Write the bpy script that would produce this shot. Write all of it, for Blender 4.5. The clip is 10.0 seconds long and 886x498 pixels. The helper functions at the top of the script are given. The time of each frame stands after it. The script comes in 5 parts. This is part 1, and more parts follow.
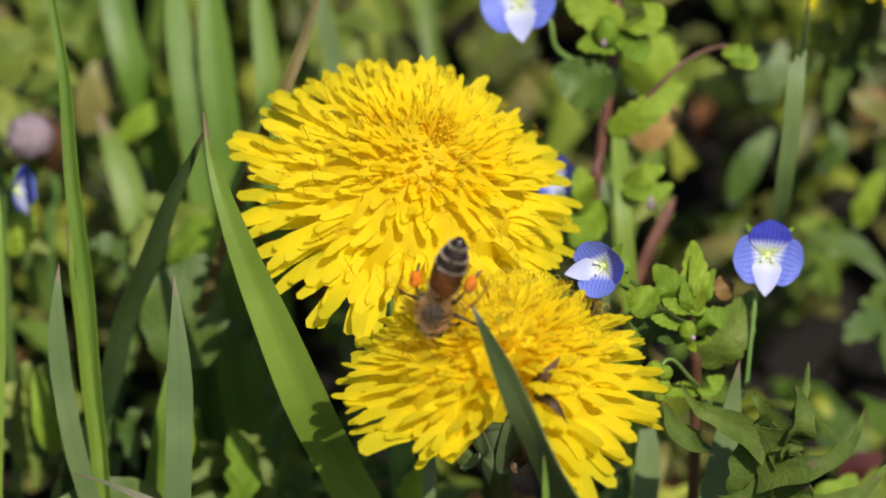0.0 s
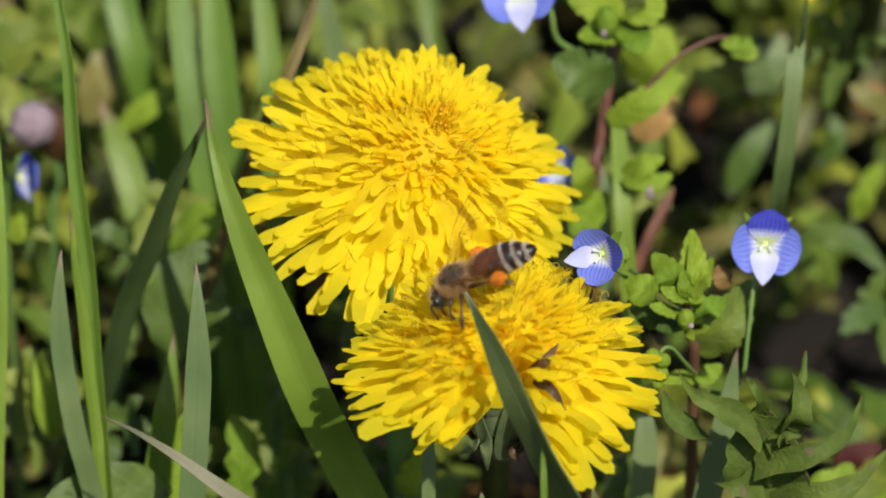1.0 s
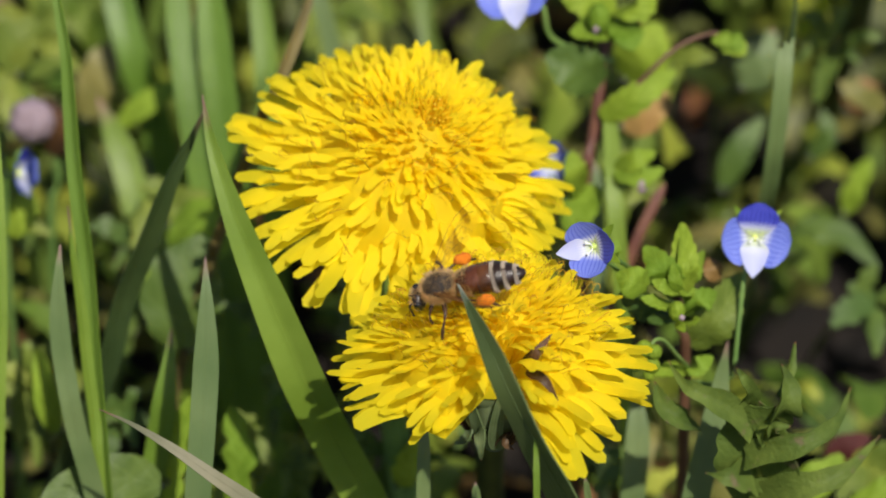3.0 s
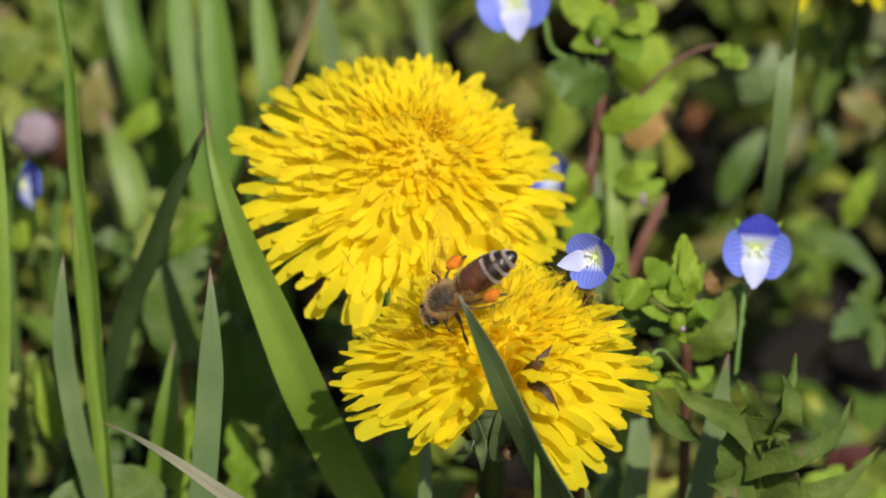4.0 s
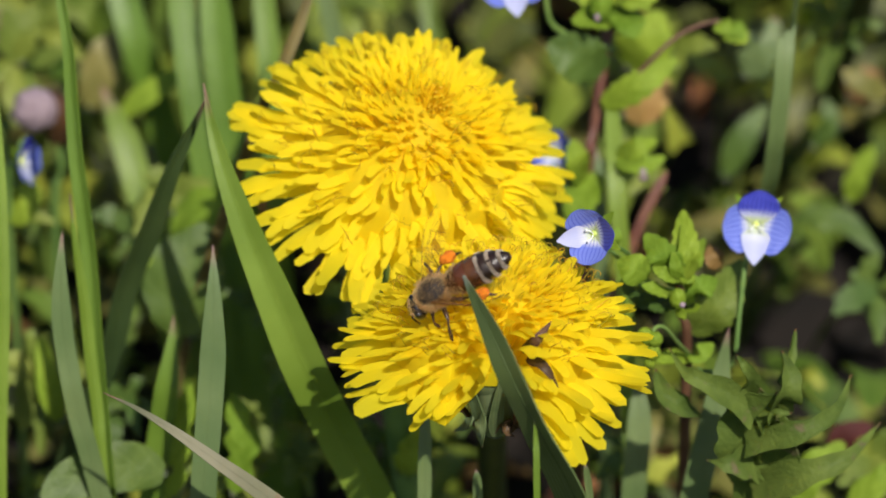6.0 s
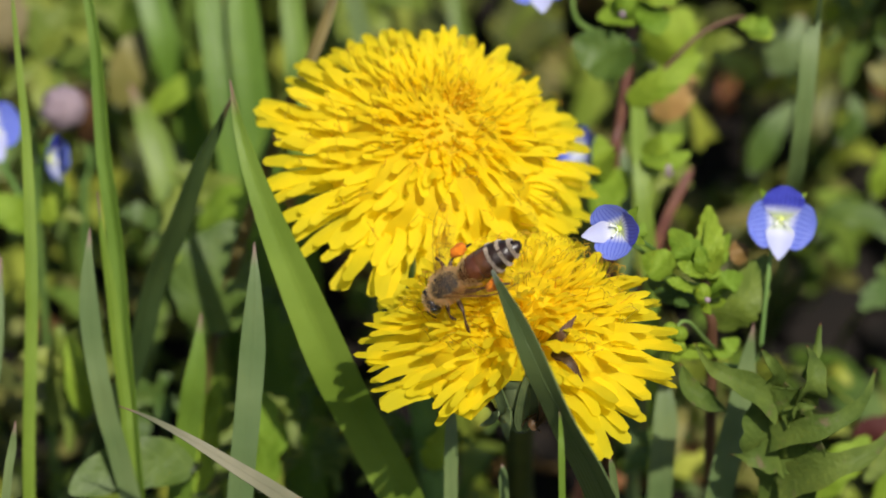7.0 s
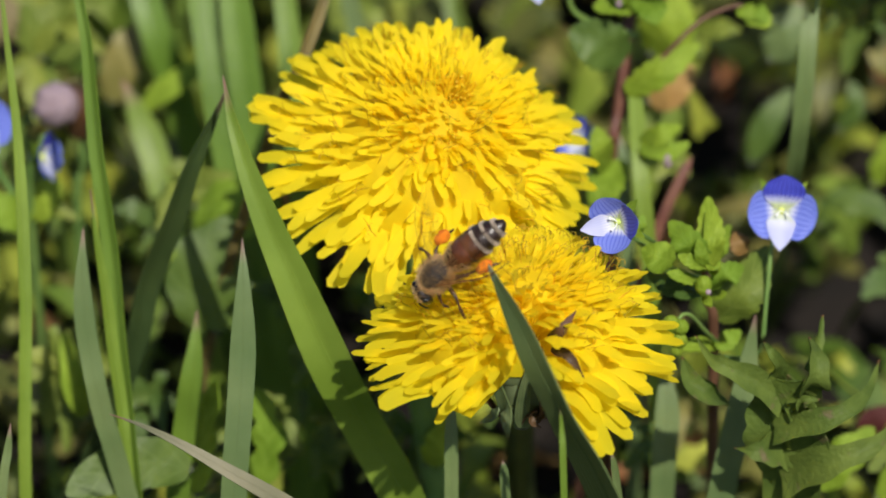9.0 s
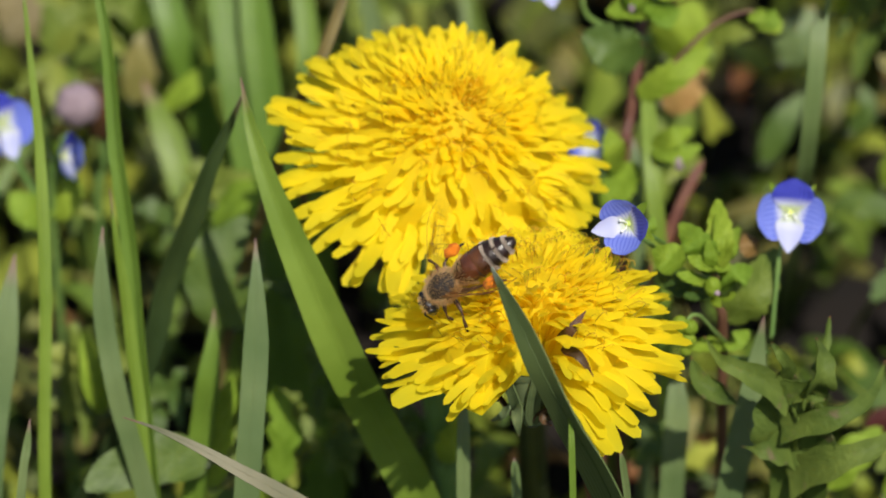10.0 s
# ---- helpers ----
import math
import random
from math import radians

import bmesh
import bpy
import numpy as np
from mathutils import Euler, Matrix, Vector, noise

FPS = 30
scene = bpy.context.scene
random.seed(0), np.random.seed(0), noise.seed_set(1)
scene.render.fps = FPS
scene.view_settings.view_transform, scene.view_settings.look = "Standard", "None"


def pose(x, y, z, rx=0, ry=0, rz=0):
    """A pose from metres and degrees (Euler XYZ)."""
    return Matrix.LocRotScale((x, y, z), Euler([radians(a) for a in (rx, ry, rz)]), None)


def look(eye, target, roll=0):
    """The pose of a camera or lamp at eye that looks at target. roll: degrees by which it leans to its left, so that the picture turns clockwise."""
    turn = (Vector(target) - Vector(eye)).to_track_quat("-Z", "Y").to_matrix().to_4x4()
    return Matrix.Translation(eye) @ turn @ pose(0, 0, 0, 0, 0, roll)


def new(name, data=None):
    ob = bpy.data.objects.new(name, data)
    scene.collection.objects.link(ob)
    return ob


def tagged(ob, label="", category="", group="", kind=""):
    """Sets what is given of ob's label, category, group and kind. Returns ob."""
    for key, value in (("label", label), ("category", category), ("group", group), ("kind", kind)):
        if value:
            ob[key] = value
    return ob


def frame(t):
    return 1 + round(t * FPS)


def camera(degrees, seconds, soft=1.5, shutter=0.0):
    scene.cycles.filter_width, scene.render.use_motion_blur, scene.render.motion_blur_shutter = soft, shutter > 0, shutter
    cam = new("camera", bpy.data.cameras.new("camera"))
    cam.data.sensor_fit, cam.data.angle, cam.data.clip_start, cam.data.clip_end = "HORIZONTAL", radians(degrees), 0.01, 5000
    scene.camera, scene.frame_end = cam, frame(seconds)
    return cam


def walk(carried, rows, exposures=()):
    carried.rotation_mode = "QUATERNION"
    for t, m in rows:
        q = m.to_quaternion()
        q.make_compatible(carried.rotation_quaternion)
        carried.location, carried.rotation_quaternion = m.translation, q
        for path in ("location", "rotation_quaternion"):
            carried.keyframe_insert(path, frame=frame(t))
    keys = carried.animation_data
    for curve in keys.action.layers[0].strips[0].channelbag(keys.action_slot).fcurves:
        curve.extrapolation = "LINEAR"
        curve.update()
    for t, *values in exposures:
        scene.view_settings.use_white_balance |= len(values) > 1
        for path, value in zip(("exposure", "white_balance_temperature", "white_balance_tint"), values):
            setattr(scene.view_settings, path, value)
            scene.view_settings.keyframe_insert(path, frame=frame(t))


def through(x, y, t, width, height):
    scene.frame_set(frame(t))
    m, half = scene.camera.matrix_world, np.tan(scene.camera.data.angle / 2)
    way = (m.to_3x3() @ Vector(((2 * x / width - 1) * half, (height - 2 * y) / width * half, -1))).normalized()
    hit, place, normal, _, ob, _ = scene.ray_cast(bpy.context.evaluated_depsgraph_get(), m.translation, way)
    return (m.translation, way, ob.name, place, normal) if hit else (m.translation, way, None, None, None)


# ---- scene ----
cam = camera(12.92, 10.0, soft=1.8)
cam.data.dof.use_dof = True
cam.data.dof.focus_distance = 0.432
cam.data.dof.aperture_fstop = 21.0
PATH = [
    (0.0, look((-0.00176, -0.36265, 0.35689), (-0.00084, 0.00497, 0.09736), -0.21)),
    (0.5, look((-0.00360, -0.36318, 0.35744), (-0.00251, 0.00396, 0.09724), 0.13)),
    (1.0, look((-0.00176, -0.36589, 0.35705), (-0.00085, 0.00192, 0.09779), 0.08)),
    (1.5, look((0.00000, -0.36862, 0.35811), (0.00000, 0.00000, 0.10000), 0.00)),
    (2.0, look((-0.00062, -0.36864, 0.35821), (0.00030, -0.00010, 0.10000), -0.04)),
    (2.5, look((-0.00128, -0.36971, 0.35951), (-0.00000, -0.00223, 0.09978), 0.03)),
    (4.0, look((-0.00069, -0.37292, 0.35984), (-0.00036, -0.00378, 0.10247), -0.07)),
    (4.5, look((-0.00017, -0.37288, 0.36106), (0.00004, -0.00517, 0.10166), -0.01)),
    (5.0, look((0.00023, -0.37353, 0.36145), (0.00095, -0.00578, 0.10211), -0.12)),
    (5.5, look((0.00001, -0.37180, 0.35955), (0.00021, -0.00439, 0.09972), -0.16)),
    (7.0, look((0.00151, -0.37434, 0.35985), (-0.00326, -0.00662, 0.10051), -0.69)),
    (7.5, look((0.00166, -0.37462, 0.36161), (-0.00556, -0.00746, 0.10153), -1.12)),
    (8.0, look((0.00186, -0.37435, 0.35968), (-0.00444, -0.00646, 0.10061), -1.01)),
    (8.5, look((0.00153, -0.36945, 0.35795), (-0.00323, -0.00244, 0.09761), -1.35)),
    (9.0, look((0.00165, -0.36942, 0.35852), (-0.00303, -0.00304, 0.09729), -1.41)),
    (9.5, look((0.00230, -0.37221, 0.35937), (-0.00434, -0.00509, 0.09922), -1.14)),
    (10.0, look((0.00343, -0.37527, 0.36278), (-0.00447, -0.00894, 0.10156), -1.39)),
]
walk(cam, PATH)

# ---- light ----
SUN_TO = Vector((0.20, -0.60, 0.77)).normalized()
world = bpy.data.worlds.new("sky")
scene.world = world
world.use_nodes = True
wn = world.node_tree.nodes
sky = wn.new("ShaderNodeTexSky")
sky.sky_type = "NISHITA"
sky.sun_disc = False
sky.sun_elevation = math.asin(SUN_TO.z)
sky.sun_rotation = math.atan2(SUN_TO.x, SUN_TO.y)
wn["Background"].inputs["Strength"].default_value = 0.085
world.node_tree.links.new(sky.outputs[0], wn["Background"].inputs["Color"])
sun = new("sun", bpy.data.lights.new("sun", "SUN"))
sun.data.energy = 4.2
sun.data.angle = radians(0.6)
sun.data.color = (1.0, 0.95, 0.86)
sun.matrix_world = look(SUN_TO * 2, (0, 0, 0))
scene.view_settings.exposure = 0.26

MM = 0.001
rnd = random.Random(7)


# ---- materials ----
def shader(name, dark, light, scale=300, rough=0.5, bump=0.2, glow_through=0.0, lines=0.0, line_count=9.0,
           shift=0.12, island=False, tip=None, spots=None, spec=0.4, rib=0.0, through=None):
    """A two-scale procedural surface. lines: strength of long veins; glow_through: share of light let through;
    through: colour of the light let through by each skin; tip: a colour towards the end of the sheet; spots: a colour of worn flecks."""
    m = bpy.data.materials.new(name)
    m.use_nodes = True
    nt = m.node_tree
    N, L = nt.nodes, nt.links
    N.clear()
    out = N.new("ShaderNodeOutputMaterial")
    co = N.new("ShaderNodeTexCoord")
    n1 = N.new("ShaderNodeTexNoise")
    n1.inputs["Scale"].default_value = scale
    n1.inputs["Detail"].default_value = 5
    n2 = N.new("ShaderNodeTexNoise")
    n2.inputs["Scale"].default_value = scale * 7
    n2.inputs["Detail"].default_value = 3
    L.new(co.outputs["Object"], n1.inputs["Vector"])
    L.new(co.outputs["Object"], n2.inputs["Vector"])
    ramp = N.new("ShaderNodeMapRange")
    ramp.inputs["From Min"].default_value, ramp.inputs["From Max"].default_value = 0.3, 0.7
    L.new(n1.outputs["Fac"], ramp.inputs["Value"])
    mix = N.new("ShaderNodeMixRGB")
    mix.inputs[1].default_value, mix.inputs[2].default_value = (*dark, 1), (*light, 1)
    L.new(ramp.outputs[0], mix.inputs[0])
    col = mix.outputs[0]
    height = n2.outputs["Fac"]
    if lines:
        sep = N.new("ShaderNodeSeparateXYZ")
        L.new(co.outputs["UV"], sep.inputs[0])
        mul = N.new("ShaderNodeMath")
        mul.operation = "MULTIPLY"
        mul.inputs[1].default_value = line_count * 6.283
        L.new(sep.outputs["X"], mul.inputs[0])
        add = N.new("ShaderNodeMath")
        add.operation = "MULTIPLY_ADD"
        add.inputs[1].default_value = 2.5
        L.new(n1.outputs["Fac"], add.inputs[0])
        L.new(mul.outputs[0], add.inputs[2])
        sn = N.new("ShaderNodeMath")
        sn.operation = "SINE"
        L.new(add.outputs[0], sn.inputs[0])
        mr = N.new("ShaderNodeMapRange")
        mr.inputs["From Min"].default_value, mr.inputs["From Max"].default_value = -1, 1
        mr.inputs["To Min"].default_value, mr.inputs["To Max"].default_value = 1 - lines, 1.0
        L.new(sn.outputs[0], mr.inputs["Value"])
        vm = N.new("ShaderNodeMixRGB")
        vm.blend_type = "MULTIPLY"
        vm.inputs[0].default_value = 1
        L.new(col, vm.inputs[1])
        L.new(mr.outputs[0], vm.inputs[2])
        col = vm.outputs[0]
        hm = N.new("ShaderNodeMath")
        hm.operation = "MULTIPLY_ADD"
        hm.inputs[1].default_value = lines * 1.2
        L.new(sn.outputs[0], hm.inputs[0])
        L.new(n2.outputs["Fac"], hm.inputs[2])
        height = hm.outputs[0]
    if rib:
        sep3 = N.new("ShaderNodeSeparateXYZ")
        L.new(co.outputs["UV"], sep3.inputs[0])
        off = N.new("ShaderNodeMath")
        off.operation = "SUBTRACT"
        off.inputs[1].default_value = 0.5
        L.new(sep3.outputs["X"], off.inputs[0])
        ab = N.new("ShaderNodeMath")
        ab.operation = "ABSOLUTE"
        L.new(off.outputs[0], ab.inputs[0])
        # side veins that run obliquely from the rib
        sv = N.new("ShaderNodeMath")
        sv.operation = "MULTIPLY_ADD"
        sv.inputs[1].default_value = -0.55
        L.new(ab.outputs[0], sv.inputs[0])
        L.new(sep3.outputs["Y"], sv.inputs[2])
        fr = N.new("ShaderNodeMath")
        fr.operation = "PINGPONG"
        fr.inputs[1].default_value = 0.11
        L.new(sv.outputs[0], fr.inputs[0])
        mn = N.new("ShaderNodeMath")
        mn.operation = "MINIMUM"
        L.new(ab.outputs[0], mn.inputs[0])
        L.new(fr.outputs[0], mn.inputs[1])
        rr = N.new("ShaderNodeMapRange")
        rr.inputs["From Min"].default_value, rr.inputs["From Max"].default_value = 0.008, 0.030
        rr.inputs["To Min"].default_value, rr.inputs["To Max"].default_value = rib, 0.0
        L.new(mn.outputs[0], rr.inputs["Value"])
        rm = N.new("ShaderNodeMixRGB")
        rm.inputs[2].default_value = (light[0] * 1.3, light[1] * 1.25, light[2] * 1.8, 1)
        L.new(rr.outputs[0], rm.inputs[0])
        L.new(col, rm.inputs[1])
        col = rm.outputs[0]
    if tip:
        sep2 = N.new("ShaderNodeSeparateXYZ")
        L.new(co.outputs["UV"], sep2.inputs[0])
        tr = N.new("ShaderNodeMapRange")
        tr.inputs["From Min"].default_value, tr.inputs["From Max"].default_value = 0.945, 0.995
        L.new(sep2.outputs["Y"], tr.inputs["Value"])
        tm = N.new("ShaderNodeMixRGB")
        tm.inputs[2].default_value = (*tip, 1)
        L.new(tr.outputs[0], tm.inputs[0])
        L.new(col, tm.inputs[1])
        col = tm.outputs[0]
    if spots:
        n3 = N.new("ShaderNodeTexNoise")
        n3.inputs["Scale"].default_value = scale * 1.7
        n3.inputs["Detail"].default_value = 8
        L.new(co.outputs["Object"], n3.inputs["Vector"])
        sr = N.new("ShaderNodeMapRange")
        sr.inputs["From Min"].default_value, sr.inputs["From Max"].default_value = 0.62, 0.72
        L.new(n3.outputs["Fac"], sr.inputs["Value"])
        sm = N.new("ShaderNodeMixRGB")
        sm.inputs[2].default_value = (*spots, 1)
        L.new(sr.outputs[0], sm.inputs[0])
        L.new(col, sm.inputs[1])
        col = sm.outputs[0]
    if island:
        ran = N.new("ShaderNodeNewGeometry").outputs["Random Per Island"]
    else:
        ran = N.new("ShaderNodeObjectInfo").outputs["Random"]
    hs = N.new("ShaderNodeHueSaturation")
    vr = N.new("ShaderNodeMapRange")
    vr.inputs["To Min"].default_value, vr.inputs["To Max"].default_value = 1 - shift, 1 + shift
    L.new(ran, vr.inputs["Value"])
    L.new(vr.outputs[0], hs.inputs["Value"])
    hr = N.new("ShaderNodeMapRange")
    hr.inputs["To Min"].default_value, hr.inputs["To Max"].default_value = 0.5 + shift * 0.09, 0.5 - shift * 0.09
    L.new(ran, hr.inputs["Value"])
    L.new(hr.outputs[0], hs.inputs["Hue"])
    L.new(col, hs.inputs["Color"])
    bs = N.new("ShaderNodeBsdfPrincipled")
    bs.inputs["Roughness"].default_value = rough
    bs.inputs["Specular IOR Level"].default_value = spec
    L.new(hs.outputs[0], bs.inputs["Base Color"])
    bp = N.new("ShaderNodeBump")
    bp.inputs["Strength"].default_value = bump
    bp.inputs["Distance"].default_value = 0.0002
    L.new(height, bp.inputs["Height"])
    L.new(bp.outputs[0], bs.inputs["Normal"])
    last = bs.outputs[0]
    if glow_through:
        tb = N.new("ShaderNodeBsdfTranslucent")
        L.new(hs.outputs[0], tb.inputs["Color"])
        if through:
            tb.inputs["Color"].default_value = (*through, 1)
            nt.links.remove(tb.inputs["Color"].links[0])
        ms = N.new("ShaderNodeMixShader")
        ms.inputs[0].default_value = glow_through
        L.new(last, ms.inputs[1])
        L.new(tb.outputs[0], ms.inputs[2])
        last = ms.outputs[0]
    L.new(last, out.inputs[0])
    return m


def corolla(name, inner, mid, outer, vein):
    """Speedwell petal: pale at the throat, coloured outwards, with fine darker veins that fan out."""
    m = bpy.data.materials.new(name)
    m.use_nodes = True
    nt = m.node_tree
    N, L = nt.nodes, nt.links
    bs = N["Principled BSDF"]
    bs.inputs["Roughness"].default_value = 0.55
    out = N["Material Output"]
    co = N.new("ShaderNodeTexCoord")
    sep = N.new("ShaderNodeSeparateXYZ")
    L.new(co.outputs["UV"], sep.inputs[0])
    ramp = N.new("ShaderNodeValToRGB")
    e = ramp.color_ramp.elements
    e[0].position, e[0].color = 0.12, (*inner, 1)
    e[1].position, e[1].color = 0.46, (*outer, 1)
    k = e.new(0.28)
    k.color = (*mid, 1)
    L.new(sep.outputs["Y"], ramp.inputs[0])
    ns = N.new("ShaderNodeTexNoise")
    ns.inputs["Scale"].default_value = 700
    L.new(co.outputs["Object"], ns.inputs["Vector"])
    a = N.new("ShaderNodeMath")
    a.operation = "MULTIPLY"
    a.inputs[1].default_value = 9.0 * 6.283
    L.new(sep.outputs["X"], a.inputs[0])
    b = N.new("ShaderNodeMath")
    b.operation = "MULTIPLY_ADD"
    b.inputs[1].default_value = 3.0
    L.new(ns.outputs["Fac"], b.inputs[0])
    L.new(a.outputs[0], b.inputs[2])
    s = N.new("ShaderNodeMath")
    s.operation = "SINE"
    L.new(b.outputs[0], s.inputs[0])
    r = N.new("ShaderNodeMapRange")
    r.inputs["From Min"].default_value, r.inputs["From Max"].default_value = 0.45, 1.0
    r.inputs["To Max"].default_value = 0.75
    L.new(s.outputs[0], r.inputs["Value"])
    mx = N.new("ShaderNodeMixRGB")
    mx.inputs[2].default_value = (*vein, 1)
    L.new(r.outputs[0], mx.inputs[0])
    L.new(ramp.outputs[0], mx.inputs[1])
    L.new(mx.outputs[0], bs.inputs["Base Color"])
    tb = N.new("ShaderNodeBsdfTranslucent")
    L.new(mx.outputs[0], tb.inputs["Color"])
    ms = N.new("ShaderNodeMixShader")
    ms.inputs[0].default_value = 0.25
    L.new(bs.outputs[0], ms.inputs[1])
    L.new(tb.outputs[0], ms.inputs[2])
    L.new(ms.outputs[0], out.inputs[0])
    return m


def membrane(name):
    """Bee wing: clear amber film with a slight shine."""
    m = bpy.data.materials.new(name)
    m.use_nodes = True
    nt = m.node_tree
    N, L = nt.nodes, nt.links
    bs = N["Principled BSDF"]
    bs.inputs["Base Color"].default_value = (0.36, 0.17, 0.045, 1)
    bs.inputs["Roughness"].default_value = 0.16
    bs.inputs["Specular IOR Level"].default_value = 0.9
    ns = N.new("ShaderNodeTexNoise")
    ns.inputs["Scale"].default_value = 900
    bp = N.new("ShaderNodeBump")
    bp.inputs["Strength"].default_value = 0.5
    bp.inputs["Distance"].default_value = 0.0003
    L.new(ns.outputs["Fac"], bp.inputs["Height"])
    L.new(bp.outputs[0], bs.inputs["Normal"])
    tr = N.new("ShaderNodeBsdfTransparent")
    tr.inputs[0].default_value = (0.995, 0.985, 0.96, 1)
    ms = N.new("ShaderNodeMixShader")
    ms.inputs[0].default_value = 0.022
    L.new(tr.outputs[0], ms.inputs[1])
    L.new(bs.outputs[0], ms.inputs[2])
    L.new(ms.outputs[0], N["Material Output"].inputs[0])
    return m


YELLOW = shader("yellow_petal", (0.96, 0.770, 0.016), (0.98, 0.830, 0.032), 250, 0.65, 0.1, 0.66, 0.03, 3.0, 0.04, spec=0.2, through=(0.995, 0.878, 0.08))
YELLOW_IN = shader("deep_yellow_floret", (0.96, 0.730, 0.012), (0.99, 0.800, 0.022), 300, 0.65, 0.1, 0.64, 0.03, 3.0, 0.06, spec=0.2, through=(0.995, 0.858, 0.07))
ORANGE = shader("orange_floret", (0.92, 0.60, 0.008), (0.96, 0.70, 0.012), 300, 0.55, 0.3, 0.5, spec=0.3)
STIGMA = shader("olive_stigma", (0.42, 0.26, 0.010), (0.68, 0.47, 0.016), 600, 0.6, 0.1, 0.4, island=True, shift=0.3)
INVOLUCRE = shader("pale_green_involucre", (0.10, 0.14, 0.055), (0.20, 0.25, 0.12), 260, 0.5, 0.2, 0.2)
BRACT = shader("green_bract", (0.06, 0.095, 0.035), (0.145, 0.19, 0.08), 300, 0.5, 0.2, 0.2, 0.15, 4, tip=(0.14, 0.08, 0.04))
BROWN_BRACT = shader("brown_withered_bract", (0.036, 0.017, 0.007), (0.095, 0.046, 0.015), 500, 0.6, 0.4)
STEM = shader("green_stem", (0.10, 0.19, 0.04), (0.18, 0.28, 0.07), 200, 0.45, 0.2, 0.1)
# Dull brownish green, darkened further so that shade is part of the colour.
STEM_DULL_SHADED = shader("dull_shaded_green_stem", (0.030, 0.042, 0.012), (0.060, 0.075, 0.022), 200, 0.5, 0.2, 0.1)
RED_STEM = shader("reddish_stem", (0.085, 0.032, 0.022), (0.15, 0.072, 0.038), 300, 0.5, 0.3)
BLADE = shader("grass_green", (0.128, 0.216, 0.021), (0.204, 0.312, 0.044), 90, 0.42, 0.3, 0.32, 0.08, 17, 0.15, tip=(0.30, 0.17, 0.14))
BLADE_BLUE = shader("grass_blue_green", (0.112, 0.172, 0.056), (0.190, 0.252, 0.094), 90, 0.45, 0.3, 0.25, 0.14, 14, 0.12, tip=(0.32, 0.19, 0.17))
# Grass green darkened so that blades look shaded even in the sun.
BLADE_SHADED = shader("grass_shaded_green", (0.032, 0.058, 0.017), (0.064, 0.098, 0.028), 90, 0.45, 0.3, 0.2, 0.14, 12, 0.1, tip=(0.16, 0.10, 0.07))
BLADE_PALE_TIP = shader("grass_dark_pale_tip", (0.070, 0.108, 0.030), (0.115, 0.158, 0.050), 90, 0.45, 0.3, 0.2, 0.14, 12, 0.1, tip=(0.34, 0.37, 0.30))
BLADE_CUT = shader("grass_grey_green", (0.098, 0.158, 0.046), (0.170, 0.234, 0.080), 90, 0.45, 0.3, 0.25, 0.14, 14, 0.12)
BLADE_DRY = shader("grass_drying", (0.15, 0.155, 0.085), (0.27, 0.25, 0.16), 120, 0.6, 0.4, 0.2, 0.15, 9, 0.12, tip=(0.30, 0.17, 0.15), spots=(0.20, 0.11, 0.05))
BLADE_BROWN = shader("grass_browned", (0.13, 0.10, 0.03), (0.23, 0.17, 0.06), 120, 0.6, 0.4, 0.2, 0.15, 9, 0.1)
LEAF = shader("fresh_leaf", (0.150, 0.240, 0.016), (0.275, 0.390, 0.040), 260, 0.55, 0.9, 0.36, 0.0, 3, 0.14, spec=0.15, rib=0.32)
WEED = shader("weed_leaf", (0.116, 0.165, 0.020), (0.237, 0.290, 0.045), 260, 0.5, 0.9, 0.36, 0.0, 3, 0.14, spec=0.3, rib=0.3)
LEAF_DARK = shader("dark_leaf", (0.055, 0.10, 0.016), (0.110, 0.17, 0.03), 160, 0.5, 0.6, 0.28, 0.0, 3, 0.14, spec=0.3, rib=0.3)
LEAF_RED = shader("dandelion_leaf_green", (0.072, 0.114, 0.020), (0.150, 0.205, 0.038), 260, 0.55, 1.0, 0.3, 0.03, 3, 0.12, tip=(0.22, 0.09, 0.05), spots=(0.15, 0.13, 0.06), spec=0.18)
UNDER_A = shader("undergrowth_leaf", (0.154, 0.224, 0.020), (0.351, 0.426, 0.065), 120, 0.45, 0.4, 0.42, 0.05, 3, 0.4, island=True)
UNDER_B = shader("undergrowth_grass", (0.147, 0.218, 0.026), (0.296, 0.375, 0.069), 100, 0.42, 0.3, 0.42, 0.12, 8, 0.4, island=True)
UNDER_C = shader("undergrowth_olive_leaf", (0.105, 0.118, 0.022), (0.246, 0.241, 0.062), 120, 0.5, 0.4, 0.35, 0.05, 3, 0.4, island=True)
DARK_RED = shader("dark_red_leaf", (0.034, 0.006, 0.004), (0.085, 0.016, 0.009), 200, 0.8, 0.4)
DRY_ORANGE = shader("dry_orange_leaf", (0.34, 0.17, 0.045), (0.55, 0.33, 0.11), 200, 0.65, 0.5, 0.3)
DRY_LEAF = shader("dry_leaf", (0.13, 0.065, 0.02), (0.36, 0.19, 0.06), 200, 0.65, 0.5, 0.2, shift=0.3, island=True)
# Soil albedo lowered to near black: plant shade is put into the colour.
SOIL_SHADED = shader("soil", (0.004, 0.003, 0.002), (0.014, 0.009, 0.006), 90, 0.9, 1.0, spots=(0.030, 0.018, 0.011))
BLUE_TOP = corolla("blue_petal", (0.54, 0.62, 0.26), (0.50, 0.52, 0.68), (0.060, 0.072, 0.50), (0.025, 0.020, 0.28))
BLUE_SIDE = corolla("lilac_blue_petal", (0.58, 0.64, 0.34), (0.62, 0.64, 0.74), (0.17, 0.22, 0.66), (0.075, 0.10, 0.52))
